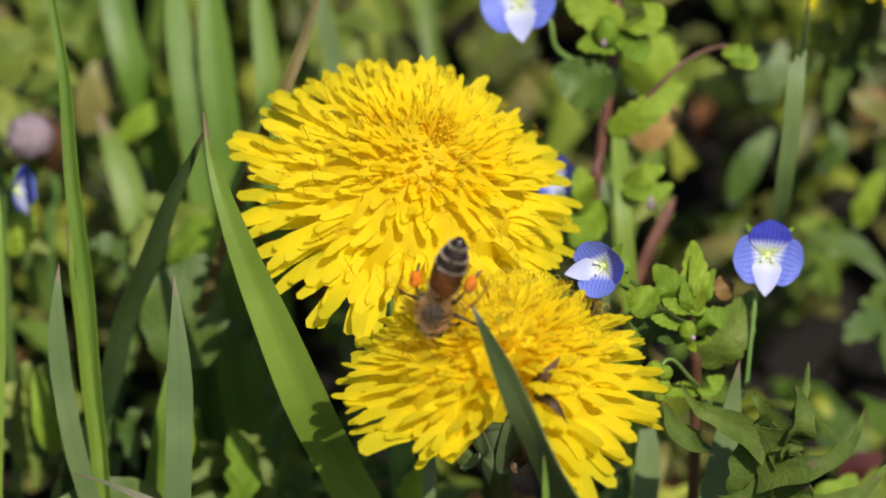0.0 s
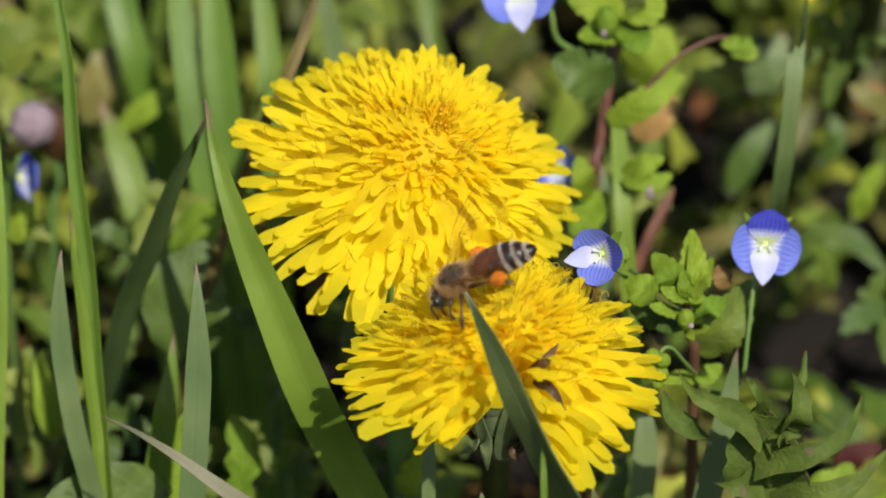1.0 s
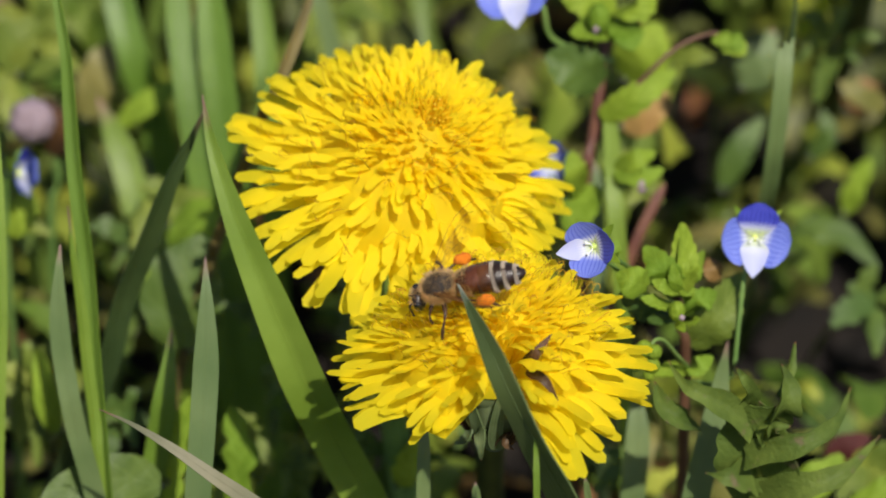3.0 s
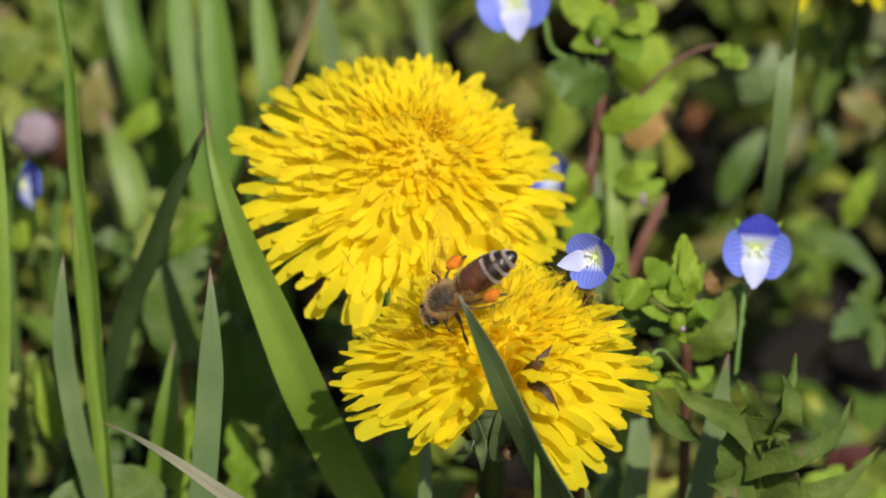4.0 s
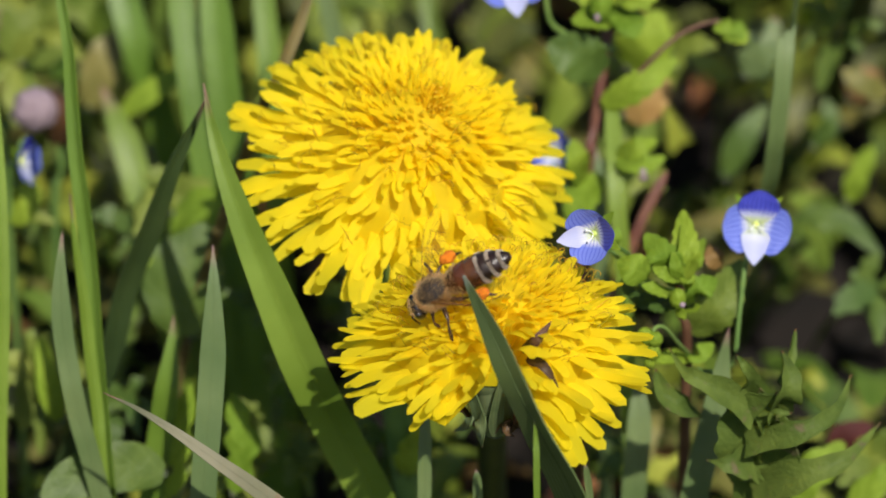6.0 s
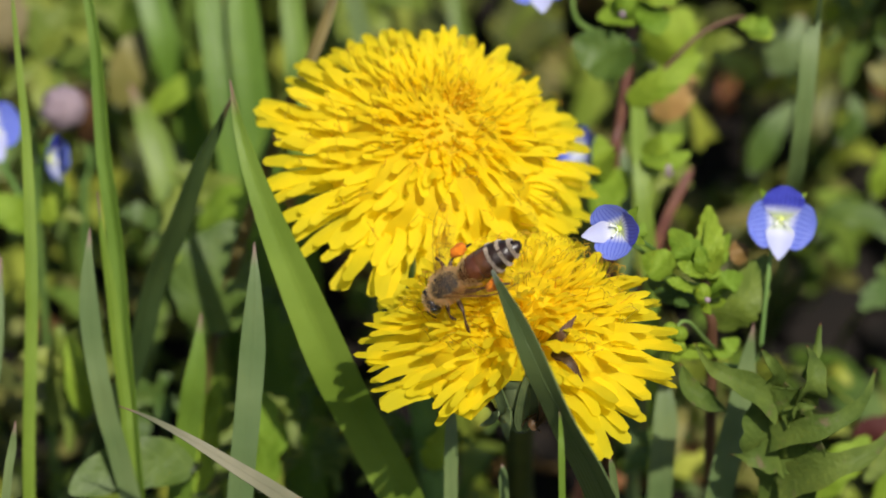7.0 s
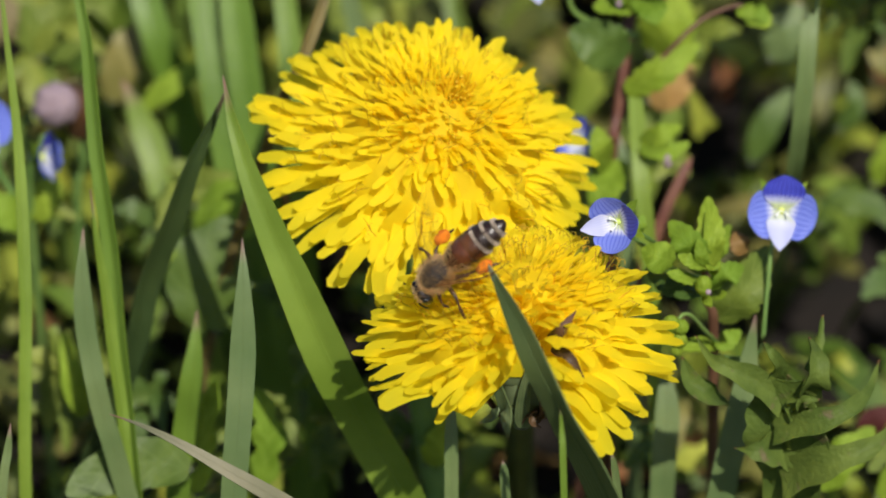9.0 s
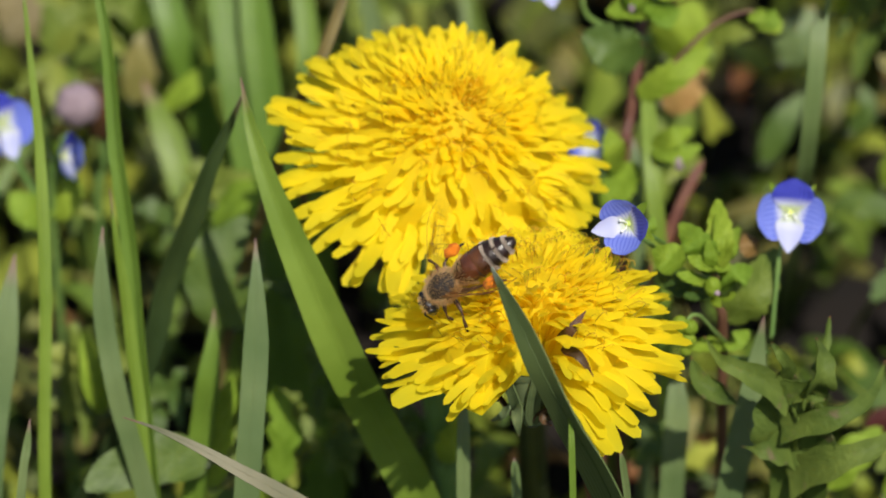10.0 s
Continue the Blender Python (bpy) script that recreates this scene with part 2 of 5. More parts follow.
BLUE_LOW = corolla("pale_lilac_petal", (0.56, 0.62, 0.38), (0.62, 0.63, 0.72), (0.48, 0.50, 0.72), (0.40, 0.43, 0.70))
THROAT = shader("yellow_green_throat", (0.45, 0.55, 0.10), (0.66, 0.72, 0.22), 800, 0.5, 0.2)
STAMEN = shader("white_stamen", (0.7, 0.7, 0.7), (0.85, 0.85, 0.82), 800, 0.5, 0.1)
MAUVE = shader("mauve_bud", (0.25, 0.17, 0.20), (0.40, 0.31, 0.35), 150, 0.7, 0.3, 0.2)
CHITIN = shader("black_chitin", (0.012, 0.008, 0.006), (0.035, 0.020, 0.012), 700, 0.28, 0.3, spec=0.6)
FUZZ_BODY = shader("dark_thorax", (0.014, 0.009, 0.006), (0.040, 0.024, 0.014), 900, 0.6, 0.8)
HAIR = shader("tan_hair", (0.62, 0.43, 0.19), (0.88, 0.68, 0.38), 900, 0.6, 0.1, 0.65, island=True, shift=0.15)
AMBER = shader("amber_brown_tergite", (0.020, 0.006, 0.003), (0.118, 0.036, 0.010), 520, 0.24, 0.5, spec=0.6)
DARK_TERGITE = shader("dark_brown_tergite", (0.009, 0.005, 0.004), (0.028, 0.012, 0.007), 400, 0.34, 0.3, spec=0.45)
BAND = shader("pale_hair_band", (0.42, 0.34, 0.26), (0.70, 0.60, 0.48), 900, 0.8, 0.3, 0.3, island=True, shift=0.3)
POLLEN = shader("orange_pollen", (0.85, 0.15, 0.004), (0.95, 0.25, 0.008), 1500, 0.85, 1.0)
LEG = shader("brown_leg", (0.022, 0.012, 0.007), (0.08, 0.038, 0.016), 900, 0.35, 0.3)
EYE_BLACK = shader("compound_eye", (0.006, 0.005, 0.005), (0.014, 0.011, 0.010), 1500, 0.15, 0.2, spec=0.8)
WING = membrane("clear_wing")
VEIN = shader("wing_vein", (0.09, 0.030, 0.008), (0.17, 0.065, 0.016), 800, 0.4, 0.1)


# ---- mesh building (lengths in millimetres) ----
def spline(pts, n):
    """n + 1 points along a smooth curve through pts."""
    p = [Vector(a) for a in pts]
    if len(p) == 2:
        return [p[0].lerp(p[1], i / n) for i in range(n + 1)]
    p = [p[0] * 2 - p[1]] + p + [p[-1] * 2 - p[-2]]
    seg = len(p) - 3
    out = []
    for i in range(n + 1):
        s = i / n * seg
        k = min(int(s), seg - 1)
        t = s - k
        a, b, c, d = p[k:k + 4]
        out.append(0.5 * ((2 * b) + (c - a) * t + (2 * a - 5 * b + 4 * c - d) * t * t + (3 * b - a - 3 * c + d) * t ** 3))
    return out


def sheet(pts, width, facing=(0, -0.7, 0.7), fold=0.0, curl=0.0, thick=0.15, n=14, m=2, twist=0.0, wave=0.0, tooth=None):
    """A leaf-like shell along a curve. width(t) gives the half width; fold and curl lift its margins; twist turns it in degrees."""
    c = spline(pts, n)
    f0 = Vector(facing)
    top, uv = [], []
    for i in range(n + 1):
        t = i / n
        tan = (c[min(i + 1, n)] - c[max(i - 1, 0)]).normalized()
        side = tan.cross(f0)
        side = side.normalized() if side.length > 1e-6 else Vector((1, 0, 0))
        if twist:
            side = Matrix.Rotation(radians(twist) * t, 3, tan) @ side
        nor = side.cross(tan)
        w = width(t)
        for j in range(-m, m + 1):
            u = j / m
            lift = fold * w * abs(u) + curl * w * u * u + wave * math.sin(t * 17 + u * 3) * w * abs(u)
            shift = tooth(t, u) if tooth else 0
            top.append((c[i] + side * (w * u) + nor * lift + tan * shift, nor))
            uv.append((u * 0.5 + 0.5, t))
    k = 2 * m + 1
    cnt = len(top)
    verts = [a for a, _ in top] + [a - b * thick for a, b in top]
    faces = []
    for i in range(n):
        for j in range(k - 1):
            a = i * k + j
            faces.append((a, a + 1, a + k + 1, a + k))
            faces.append((cnt + a, cnt + a + k, cnt + a + k + 1, cnt + a + 1))
        a, b = i * k, i * k + k - 1
        faces.append((a, a + k, cnt + a + k, cnt + a))
        faces.append((b, cnt + b, cnt + b + k, b + k))
    for j in range(k - 1):
        a = n * k + j
        faces.append((a, a + 1, cnt + a + 1, cnt + a))
        faces.append((j, cnt + j, cnt + j + 1, j + 1))
    return verts, faces, uv + uv


def film(pts, width, facing, fold=0.05, curl=0.0, n=14, m=3, twist=0.0, tooth=None):
    """A single skin, as thin as an insect's wing or a floret."""
    v, f, u = sheet(pts, width, facing, fold, curl, 0.0, n, m, twist, tooth=tooth)
    half = len(v) // 2
    return v[:half], [g for g in f if max(g) < half], u[:half]


def tube(pts, radius, n=10, m=6, caps=True):
    """A round stalk along a curve; radius(t)."""
    c = spline(pts, n)
    verts, faces, uv = [], [], []
    ref = Vector((0.3, 0.2, 0.93))
    for i in range(n + 1):
        tan = (c[min(i + 1, n)] - c[max(i - 1, 0)]).normalized()
        a = tan.cross(ref)
        if a.length < 0.1:
            a = tan.cross(Vector((1, 0, 0)))
        a.normalize()
        b = tan.cross(a)
        r = radius(i / n)
        for j in range(m):
            q = 2 * math.pi * j / m
            verts.append(c[i] + (a * math.cos(q) + b * math.sin(q)) * r)
            uv.append((j / m, i / n))
    for i in range(n):
        for j in range(m):
            j2 = (j + 1) % m
            faces.append((i * m + j, i * m + j2, i * m + m + j2, i * m + m + j))
    if caps:
        faces.append(tuple(reversed(range(m))))
        faces.append(tuple(range(n * m, n * m + m)))
    return verts, faces, uv


def round_body(radii, centre=(0, 0, 0), n=14, m=18, power=1.0):
    """An egg: radii along x, y, z."""
    verts, faces, uv = [], [], []
    for i in range(n + 1):
        t = math.pi * i / n
        for j in range(m):
            q = 2 * math.pi * j / m
            r = math.sin(t) ** power
            verts.append(Vector(centre) + Vector((math.cos(t) * radii[0], r * math.cos(q) * radii[1], r * math.sin(q) * radii[2])))
            uv.append((j / m, i / n))
    for i in range(n):
        for j in range(m):
            j2 = (j + 1) % m
            faces.append((i * m + j, i * m + m + j, i * m + m + j2, i * m + j2))
    return verts, faces, uv


def join(shapes):
    verts, faces, uv = [], [], []
    for v, f, u in shapes:
        k = len(verts)
        verts += v
        uv += u
        faces += [tuple(a + k for a in g) for g in f]
    return verts, faces, uv


def mesh(name, shape, material, origin=(0, 0, 0), smooth=True):
    verts, faces, uv = shape
    o = Vector(origin)
    me = bpy.data.meshes.new(name)
    me.from_pydata([(Vector(v) - o) * MM for v in verts], [], faces)
    lay = me.uv_layers.new(name="UVMap")
    idx = np.empty(len(me.loops), dtype=np.int32)
    me.loops.foreach_get("vertex_index", idx)
    lay.data.foreach_set("uv", np.array(uv, dtype=np.float32)[idx].ravel())
    me.materials.append(material)
    if smooth:
        me.polygons.foreach_set("use_smooth", [True] * len(me.polygons))
        me.set_sharp_from_angle(angle=radians(62))
    me.update()
    return me


def part(name, shape, material, parent, label="", origin=(0, 0, 0)):
    """One mesh under a thing; the shape is in the thing's own millimetres."""
    ob = new(name, mesh(name, shape, material))
    ob.parent = parent
    if label:
        ob["label"] = label
    return ob


def thing(name, shape, material, base, label, category, group="", kind=""):
    """A top-level mesh whose origin is at base (world millimetres)."""
    ob = new(name, mesh(name, shape, material, base))
    ob.location = Vector(base) * MM
    return tagged(ob, label, category, group, kind)


def holder(name, base, label, category, group=""):
    ob = new(name)
    ob.empty_display_size = 0.01
    ob.location = Vector(base) * MM
    return tagged(ob, label, category, group)


def rel(base, pts):
    b = Vector(base)
    return [Vector(p) - b for p in pts]


def blade_width(w, taper=0.55, foot=0.75, power=1.5):
    def f(t):
        # t runs from the foot (0) to the tip (1)
        a = foot + (1 - foot) * min(1, t / 0.35)
        b = 1.0 if t < taper else max(0.0, 1 - ((t - taper) / (1 - taper)) ** power)
        return max(0.03, w * 0.5 * a * b)
    return f


def leaf_width(w, power=0.8):
    return lambda t: max(0.04, w * 0.5 * math.sin(math.pi * min(1, (0.04 + 0.96 * t)) ** power) ** 0.85)


def scallop_width(w, teeth=5.0, deep=0.17):
    def f(t):
        a = math.sin(math.pi * (0.035 + 0.955 * t) ** 0.82) ** 0.62
        return max(0.05, w * 0.5 * a * (1 - deep * (1 - abs(math.sin(t * teeth * 3.1416)))))
    return f


# ---- ground ----
def make_ground():
    near, far = 26, 40.0
    xs = [-far, -4, -0.8] + [-0.30 + 0.6 * i / near for i in range(near + 1)] + [0.8, 4, far]
    verts, faces, uv = [], [], []
    for y in xs:
        for x in xs:
            h = 0.0
            if abs(x) < 0.5 and abs(y) < 0.5:
                h = 5.0 * noise.noise(Vector((x * 30, y * 30, 0))) + 2.5 * noise.noise(Vector((x * 90, y * 90, 3)))
            verts.append(Vector((x * 1000, y * 1000 + 100, h - 3)))
            uv.append((x, y))
    k = len(xs)
    for i in range(k - 1):
        for j in range(k - 1):
            a = i * k + j
            faces.append((a, a + 1, a + k + 1, a + k))
    thing("ground", (verts, faces, uv), SOIL_SHADED, (0, 0, 0), "crumbly brown soil, colour darkened to stand for shade under the weeds", "ground", kind="structure")


make_ground()


# ---- grass ----
BACK = "blurred green grass blades behind the flowers"


def grass(tip_to_foot, w, material, label, root=(0, 0), facing=(0, -0.7, 0.7), fold=0.25, twist=0.0, taper=0.5, foot=0.8,
          group="grass blades round the flowers", blunt=False, n=44, thick=0.18, power=1.5):
    down = [Vector(p) for p in tip_to_foot]
    seen = sum((down[i + 1] - down[i]).length for i in range(len(down) - 1))
    go = (down[-1] - down[-2]).normalized()
    aim = Vector((root[0], root[1], -60)).normalized()
    while down[-1].z > 3:
        # the hidden foot bends gently down into the soil
        go = (go * 0.7 + aim * 0.3).normalized()
        step = max(9.0, down[-1].z * 0.22)
        down.append(down[-1] + go * step)
        if go.z > -0.2:
            go = (go + Vector((0, 0, -0.4))).normalized()
    pts = list(reversed(down))
    base = pts[0].copy()
    c = spline(pts, n)
    run = [0.0]
    for i in range(n):
        run.append(run[-1] + (c[i + 1] - c[i]).length)
    reach = seen * (1 - taper)

    def wf(t):
        s = run[-1] - run[min(n, round(t * n))]
        x = min(1.0, s / reach)
        a = 1 - (1 - x) ** power
        return max(0.03, w * 0.5 * a * (foot + (1 - foot) * min(1, t / 0.3)))
    if blunt:
        wf = (lambda t: w * 0.5 * (0.75 + 0.25 * min(1, t * 2)))
    ob = thing("grass_blade", sheet(pts, wf, facing, fold, 0.0, thick, n, 3, twist,
                 tooth=(lambda t, u: (0.9 * u + 0.5 * math.cos(7 * u)) if t > 0.99 else 0) if blunt else None),
                 material, base, label, "grass blade", group)
    if material != RED_STEM:
        # raised rib on the blade's inner side
        f = Vector(facing).normalized() * 0.04
        part("midrib", tube(rel(base, [p + f for p in spline(pts, n)]), lambda t: max(0.02, 0.020 * w * (1 - t)), n, 5), material, ob)
    return ob


G = grass
FRONT = (0, -0.82, 0.57)
G([Vector((-27.7, 4.4, 116.7)), Vector((-26.3, -0.8, 112.7)), Vector((-23.4, -5.8, 105.7)), Vector((-19.6, -9.5, 96.9)), Vector((-15.7, -11.7, 86.8)), Vector((-11.7, -11.5, 76.5)), Vector((-8.5, -12.0, 68.9))], 5.6, BLADE, "broad bright green grass blade leaning beside the dandelions", (6, -4), (-0.35, -0.75, 0.5), 0.22, 0, 0.35, 0.95)
# The shade on this blade's upper face is put into its colour.
G([Vector((-27.6, 8.7, 112.2)), Vector((-29.6, 9.0, 107.3)), Vector((-31.4, 8.7, 103.5)), Vector((-33.0, 8.5, 99.6)), Vector((-35.0, 9.0, 93.5)), Vector((-37.7, 10.0, 86.2)), Vector((-39.2, 10.3, 81.4)), Vector((-41.1, 9.7, 73.7))], 3.2, BLADE_SHADED, "green grass blade leaning the other way, colour darkened for its shaded face", (-45, 25), (0.5, -0.7, 0.4), 0.2, 0, 0.45)
G([Vector((-48.3, 29.4, 134.5)), Vector((-46.8, 24.3, 129.0)), Vector((-45.8, 20.6, 125.5)), Vector((-45.0, 17.7, 121.4)), Vector((-43.9, 13.9, 116.0)), Vector((-43.5, 10.9, 110.1)), Vector((-43.0, 7.1, 104.6)), Vector((-42.2, 4.1, 98.6)), Vector((-41.6, 1.5, 93.2)), Vector((-41.1, -2.7, 85.5)), Vector((-40.6, -5.8, 77.7)), Vector((-40.3, -7.7, 73.2))], 2.2, BLADE, "slender upright green grass blade", (1, 2), (-0.5, -0.75, 0.3), 0.35, 0, 0.4)
G([Vector((-43.6, 2.2, 102.8)), Vector((-43.1, -0.3, 97.7)), Vector((-42.3, -2.5, 91.1)), Vector((-41.8, -4.7, 84.5)), Vector((-41.1, -6.9, 77.8)), Vector((-40.9, -8.8, 73.4))], 1.5, BLADE, "thin green grass blade close to a taller one", (1, 2), (0.5, -0.75, 0.3), 0.3)
G([Vector((-44.3, -2.0, 100.5)), Vector((-44.5, -4.0, 97.5)), Vector((-44.6, -5.7, 93.5)), Vector((-44.4, -7.1, 89.6)), Vector((-44.0, -8.2, 86.3)), Vector((-43.5, -9.4, 83.0)), Vector((-42.9, -9.9, 78.8)), Vector((-41.9, -10.6, 74.3))], 2.4, BLADE_BLUE, "blue-green grass blade with a rounded bow", (4, 3), (0.1, -0.85, 0.5), 0.1, 0, 0.62)
MID_BLADE = G([Vector((-26.8, -11.0, 105.0)), Vector((-26.7, -13.9, 100.9)), Vector((-26.9, -16.7, 93.5)), Vector((-27.5, -19.6, 85.9)), Vector((-28.1, -21.8, 79.3))], 3.0, BLADE_BLUE, "pale blue-green grass blade with a pink tip", (-3, 4), (0.1, -0.9, 0.4), 0.15, 0, 0.52)
G([Vector((-32.6, 5.3, 83.0)), Vector((-32.9, 2.7, 79.3)), Vector((-33.5, 0.9, 75.1)), Vector((-34.4, 0.6, 69.4)), Vector((-35.3, -0.6, 64.2))], 3.0, BLADE, "shaded short grass blade", (-3, 4), (-0.2, -0.9, 0.4), 0.15, 0, 0.5)
NEAR_BLADE = G([Vector((-36.7, -29.6, 99.6)), Vector((-33.2, -30.6, 98.1)), Vector((-28.9, -31.5, 95.1)), Vector((-24.7, -32.6, 91.8)), Vector((-20.7, -32.8, 88.0)), Vector((-13.4, -33.2, 80.5)), Vector((-5.3, -32.9, 70.4))], 2.0, BLADE_DRY, "grey-green drying grass blade bowed low", (14, 6), (0, -0.6, 0.8), 0.1, 0, 0.45)
G([Vector((-53.7, 17.0, 127.7)), Vector((-52.8, 11.1, 117.6)), Vector((-51.9, 5.3, 105.9)), Vector((-51.7, -2.0, 91.9)), Vector((-52.1, -5.7, 83.2)), Vector((-52.7, -9.3, 72.7))], 1.5, BLADE, "upright yellow-green grass blade with a node", (0, 3), (0.3, -0.85, 0.4), 0.3, 0, 0.4)
G([Vector((-56.1, 5.9, 91.1)), Vector((-57.4, 1.4, 84.5)), Vector((-59.3, -2.4, 75.7)), Vector((-60.6, -6.2, 66.8))], 4.4, BLADE_BLUE, "wide blue-green grass blade", (-3, 3), (0.1, -0.85, 0.5), 0.12, 0, 0.5)
G([Vector((-51.6, -24.4, 89.5)), Vector((-52.1, -25.5, 86.3)), Vector((-52.8, -26.8, 82.6))], 1.0, BLADE_BLUE, "thin grass tip with a pink point", (0, 2), FRONT)
G([Vector((-14.2, 36.3, 116.9)), Vector((-16.0, 32.3, 113.0)), Vector((-17.8, 28.4, 109.1)), Vector((-20.3, 24.9, 104.1)), Vector((-22.5, 24.0, 99.4))], 1.5, BLADE_BROWN, "thin browned grass blade behind the dandelion", (-4, 6), (0.4, -0.8, 0.3), 0.3)
# Extra blade in dark colour, in place of the bitten blade's shaded upper end.
G([Vector((43.7, 39.4, 114.3)), Vector((43.0, 36.2, 109.7)), Vector((42.5, 34.3, 103.6)), Vector((42.3, 36.6, 92.9)), Vector((42.1, 44.5, 78.1)), Vector((43.4, 68.6, 51.5)), Vector((45.7, 110.7, 7.2)), Vector((48.0, 154.8, -34.5))], 2.4, BLADE_SHADED, "added dark blade standing for the shaded upper part of the bitten one", (0, 12), (0.3, -0.85, 0.4), 0.2, 0, 0.7, group=BACK)
FRONT_BLADE = G([Vector((1.3, -30.0, 114.7)), Vector((2.9, -34.3, 113.8)), Vector((5.0, -39.2, 112.0)), Vector((7.2, -42.0, 108.1)), Vector((10.2, -42.8, 101.6)), Vector((13.6, -43.1, 94.2))], 9.0, BLADE_PALE_TIP, "dark green grass blade standing before the visited flower", (8, 0), (-0.85, -0.40, 0.45), 0.12, 0, 0.04, 0.9, power=1.0)
G([Vector((-2.5, -14.1, 86.9)), Vector((-2.4, -16.5, 83.3)), Vector((-2.5, -18.7, 76.8))], 1.6, BLADE_BLUE, "short upright grass blade under the flower", (0, 3), FRONT, 0.15, 0, 0.35)
G([Vector((9.4, -42.6, 105.4)), Vector((9.6, -43.6, 102.2)), Vector((9.7, -45.2, 98.2))], 0.7, BLADE, "thin young grass tip", (0, 2), FRONT, 0.2, 0, 0.3)
G([Vector((3.4, -24.2, 82.9)), Vector((3.6, -24.9, 80.2))], 1.1, BLADE_BLUE, "short green grass tip near the soil", (0, 2), FRONT)
G([Vector((15.0, -39.4, 96.0)), Vector((15.6, -39.7, 92.1))], 0.8, BLADE_BLUE, "short green grass tip near the soil", (0, 2), FRONT)
G([Vector((33.1, -3.8, 87.7)), Vector((32.5, -5.3, 83.8)), Vector((31.7, -7.6, 78.8)), Vector((30.6, -9.5, 74.4)), Vector((29.4, -11.0, 68.8))], 3.3, BLADE_BLUE, "blue-green grass blade beside the toothed leaf", (-3, 3), (0.1, -0.9, 0.4), 0.1, 0, 0.45)
G([Vector((41.1, 28.0, 108.5)), Vector((40.8, 25.6, 105.0)), Vector((40.4, 24.1, 99.5)), Vector((40.0, 24.2, 92.7)), Vector((40.0, 29.5, 82.8)), Vector((41.5, 50.8, 61.0)), Vector((42.5, 78.4, 30.8)), Vector((43.4, 106.7, 1.5))], 2.2, BLADE_CUT, "grass blade with a bitten-off end", (-6, 30), (0.15, -0.85, 0.5), 0.2, 0, 0.5, blunt=True)
G([Vector((-35.5, 71.1, 100.5)), Vector((-34.6, 64.4, 90.8)), Vector((-32.9, 56.8, 80.0)), Vector((-30.9, 50.9, 68.1))], 3.6, BLADE, "tall green grass blade in the back", (3, 4), FRONT, 0.2, 10, 0.6, group=BACK)
G([Vector((-30.7, 67.7, 102.5)), Vector((-29.8, 60.1, 91.7)), Vector((-28.4, 53.5, 80.5)), Vector((-26.7, 49.2, 69.2))], 4.4, BLADE, "wide yellow-green grass blade in the back", (3, 4), FRONT, 0.2, -10, 0.6, group=BACK)
G([Vector((-45.0, 86.7, 93.1)), Vector((-43.9, 80.6, 84.4)), Vector((-41.9, 75.8, 77.5)), Vector((-39.8, 74.4, 70.3))], 4.2, BLADE, "wide grass blade far back", (3, 4), FRONT, 0.2, 0, 0.6, group=BACK)
G([Vector((-25.4, 73.7, 97.2)), Vector((-23.8, 66.9, 87.5)), Vector((-23.2, 61.9, 80.2)), Vector((-22.7, 57.6, 70.7))], 3.0, BLADE, "wide grass blade in the back", (1, 4), FRONT, 0.2, 0, 0.6, group=BACK)
G([Vector((-19.7, 79.8, 98.8)), Vector((-16.7, 72.9, 89.1)), Vector((-14.5, 69.5, 80.7)), Vector((-13.8, 65.1, 71.0))], 2.4, BLADE_BLUE, "grass blade in the back", (1, 4), FRONT, 0.2, 0, 0.6, group=BACK)
G([Vector((20.6, 37.9, 94.7)), Vector((20.8, 33.0, 91.2)), Vector((21.0, 28.1, 87.7)), Vector((21.5, 24.8, 83.1)), Vector((22.1, 22.0, 75.6))], 2.0, BLADE, "grass blade beside the reddish stem", (0, 4), FRONT, 0.2, 0, 0.8, group=BACK)
G([Vector((18.9, 43.6, 81.9)), Vector((19.5, 40.7, 77.8)), Vector((20.0, 36.9, 69.1))], 1.8, BLADE_BLUE, "grass blade beside the reddish stem", (-1, 4), FRONT, 0.2, 0, 0.8, group=BACK)
G([Vector((27.8, 33.4, 84.9)), Vector((25.7, 31.1, 81.7)), Vector((23.3, 28.7, 76.5))], 1.3, RED_STEM, "reddish dry stalk behind the speedwell", (-4, 6), FRONT, 0.4, 0, 0.8, group=BACK)
G([Vector((60.1, 67.8, 46.9)), Vector((55.4, 70.5, 50.7)), Vector((51.8, 72.1, 49.6)), Vector((49.4, 73.6, 44.7))], 3.0, BLADE_SHADED, "arched grass blade in the back", (-3, 40), (0.4, -0.4, 0.8), 0.2, 0, 0.6, group=BACK)
G([Vector((-46.3, 69.8, 74.2)), Vector((-42.7, 63.4, 68.5)), Vector((-40.1, 58.2, 61.1))], 4.0, BLADE, "broad light green blade in the back", (3, 4), (0, -0.6, 0.8), 0.2, 0, 0.5, group=BACK)
G([Vector((23.2, 6.3, 74.1)), Vector((23.4, 2.4, 68.6)), Vector((22.9, 0.1, 61.7))], 3.0, BLADE_BLUE, "shaded grass blade below the speedwell", (0, 3), FRONT, 0.2, 0, 0.5, group=BACK)


# ---- dandelions ----
def dome(s, tall):
    """Height of the floret tips over the head's foot, at a share s of its radius."""
    return tall * max(0.0, 1 - min(1.0, s) ** 2.1) ** 0.85


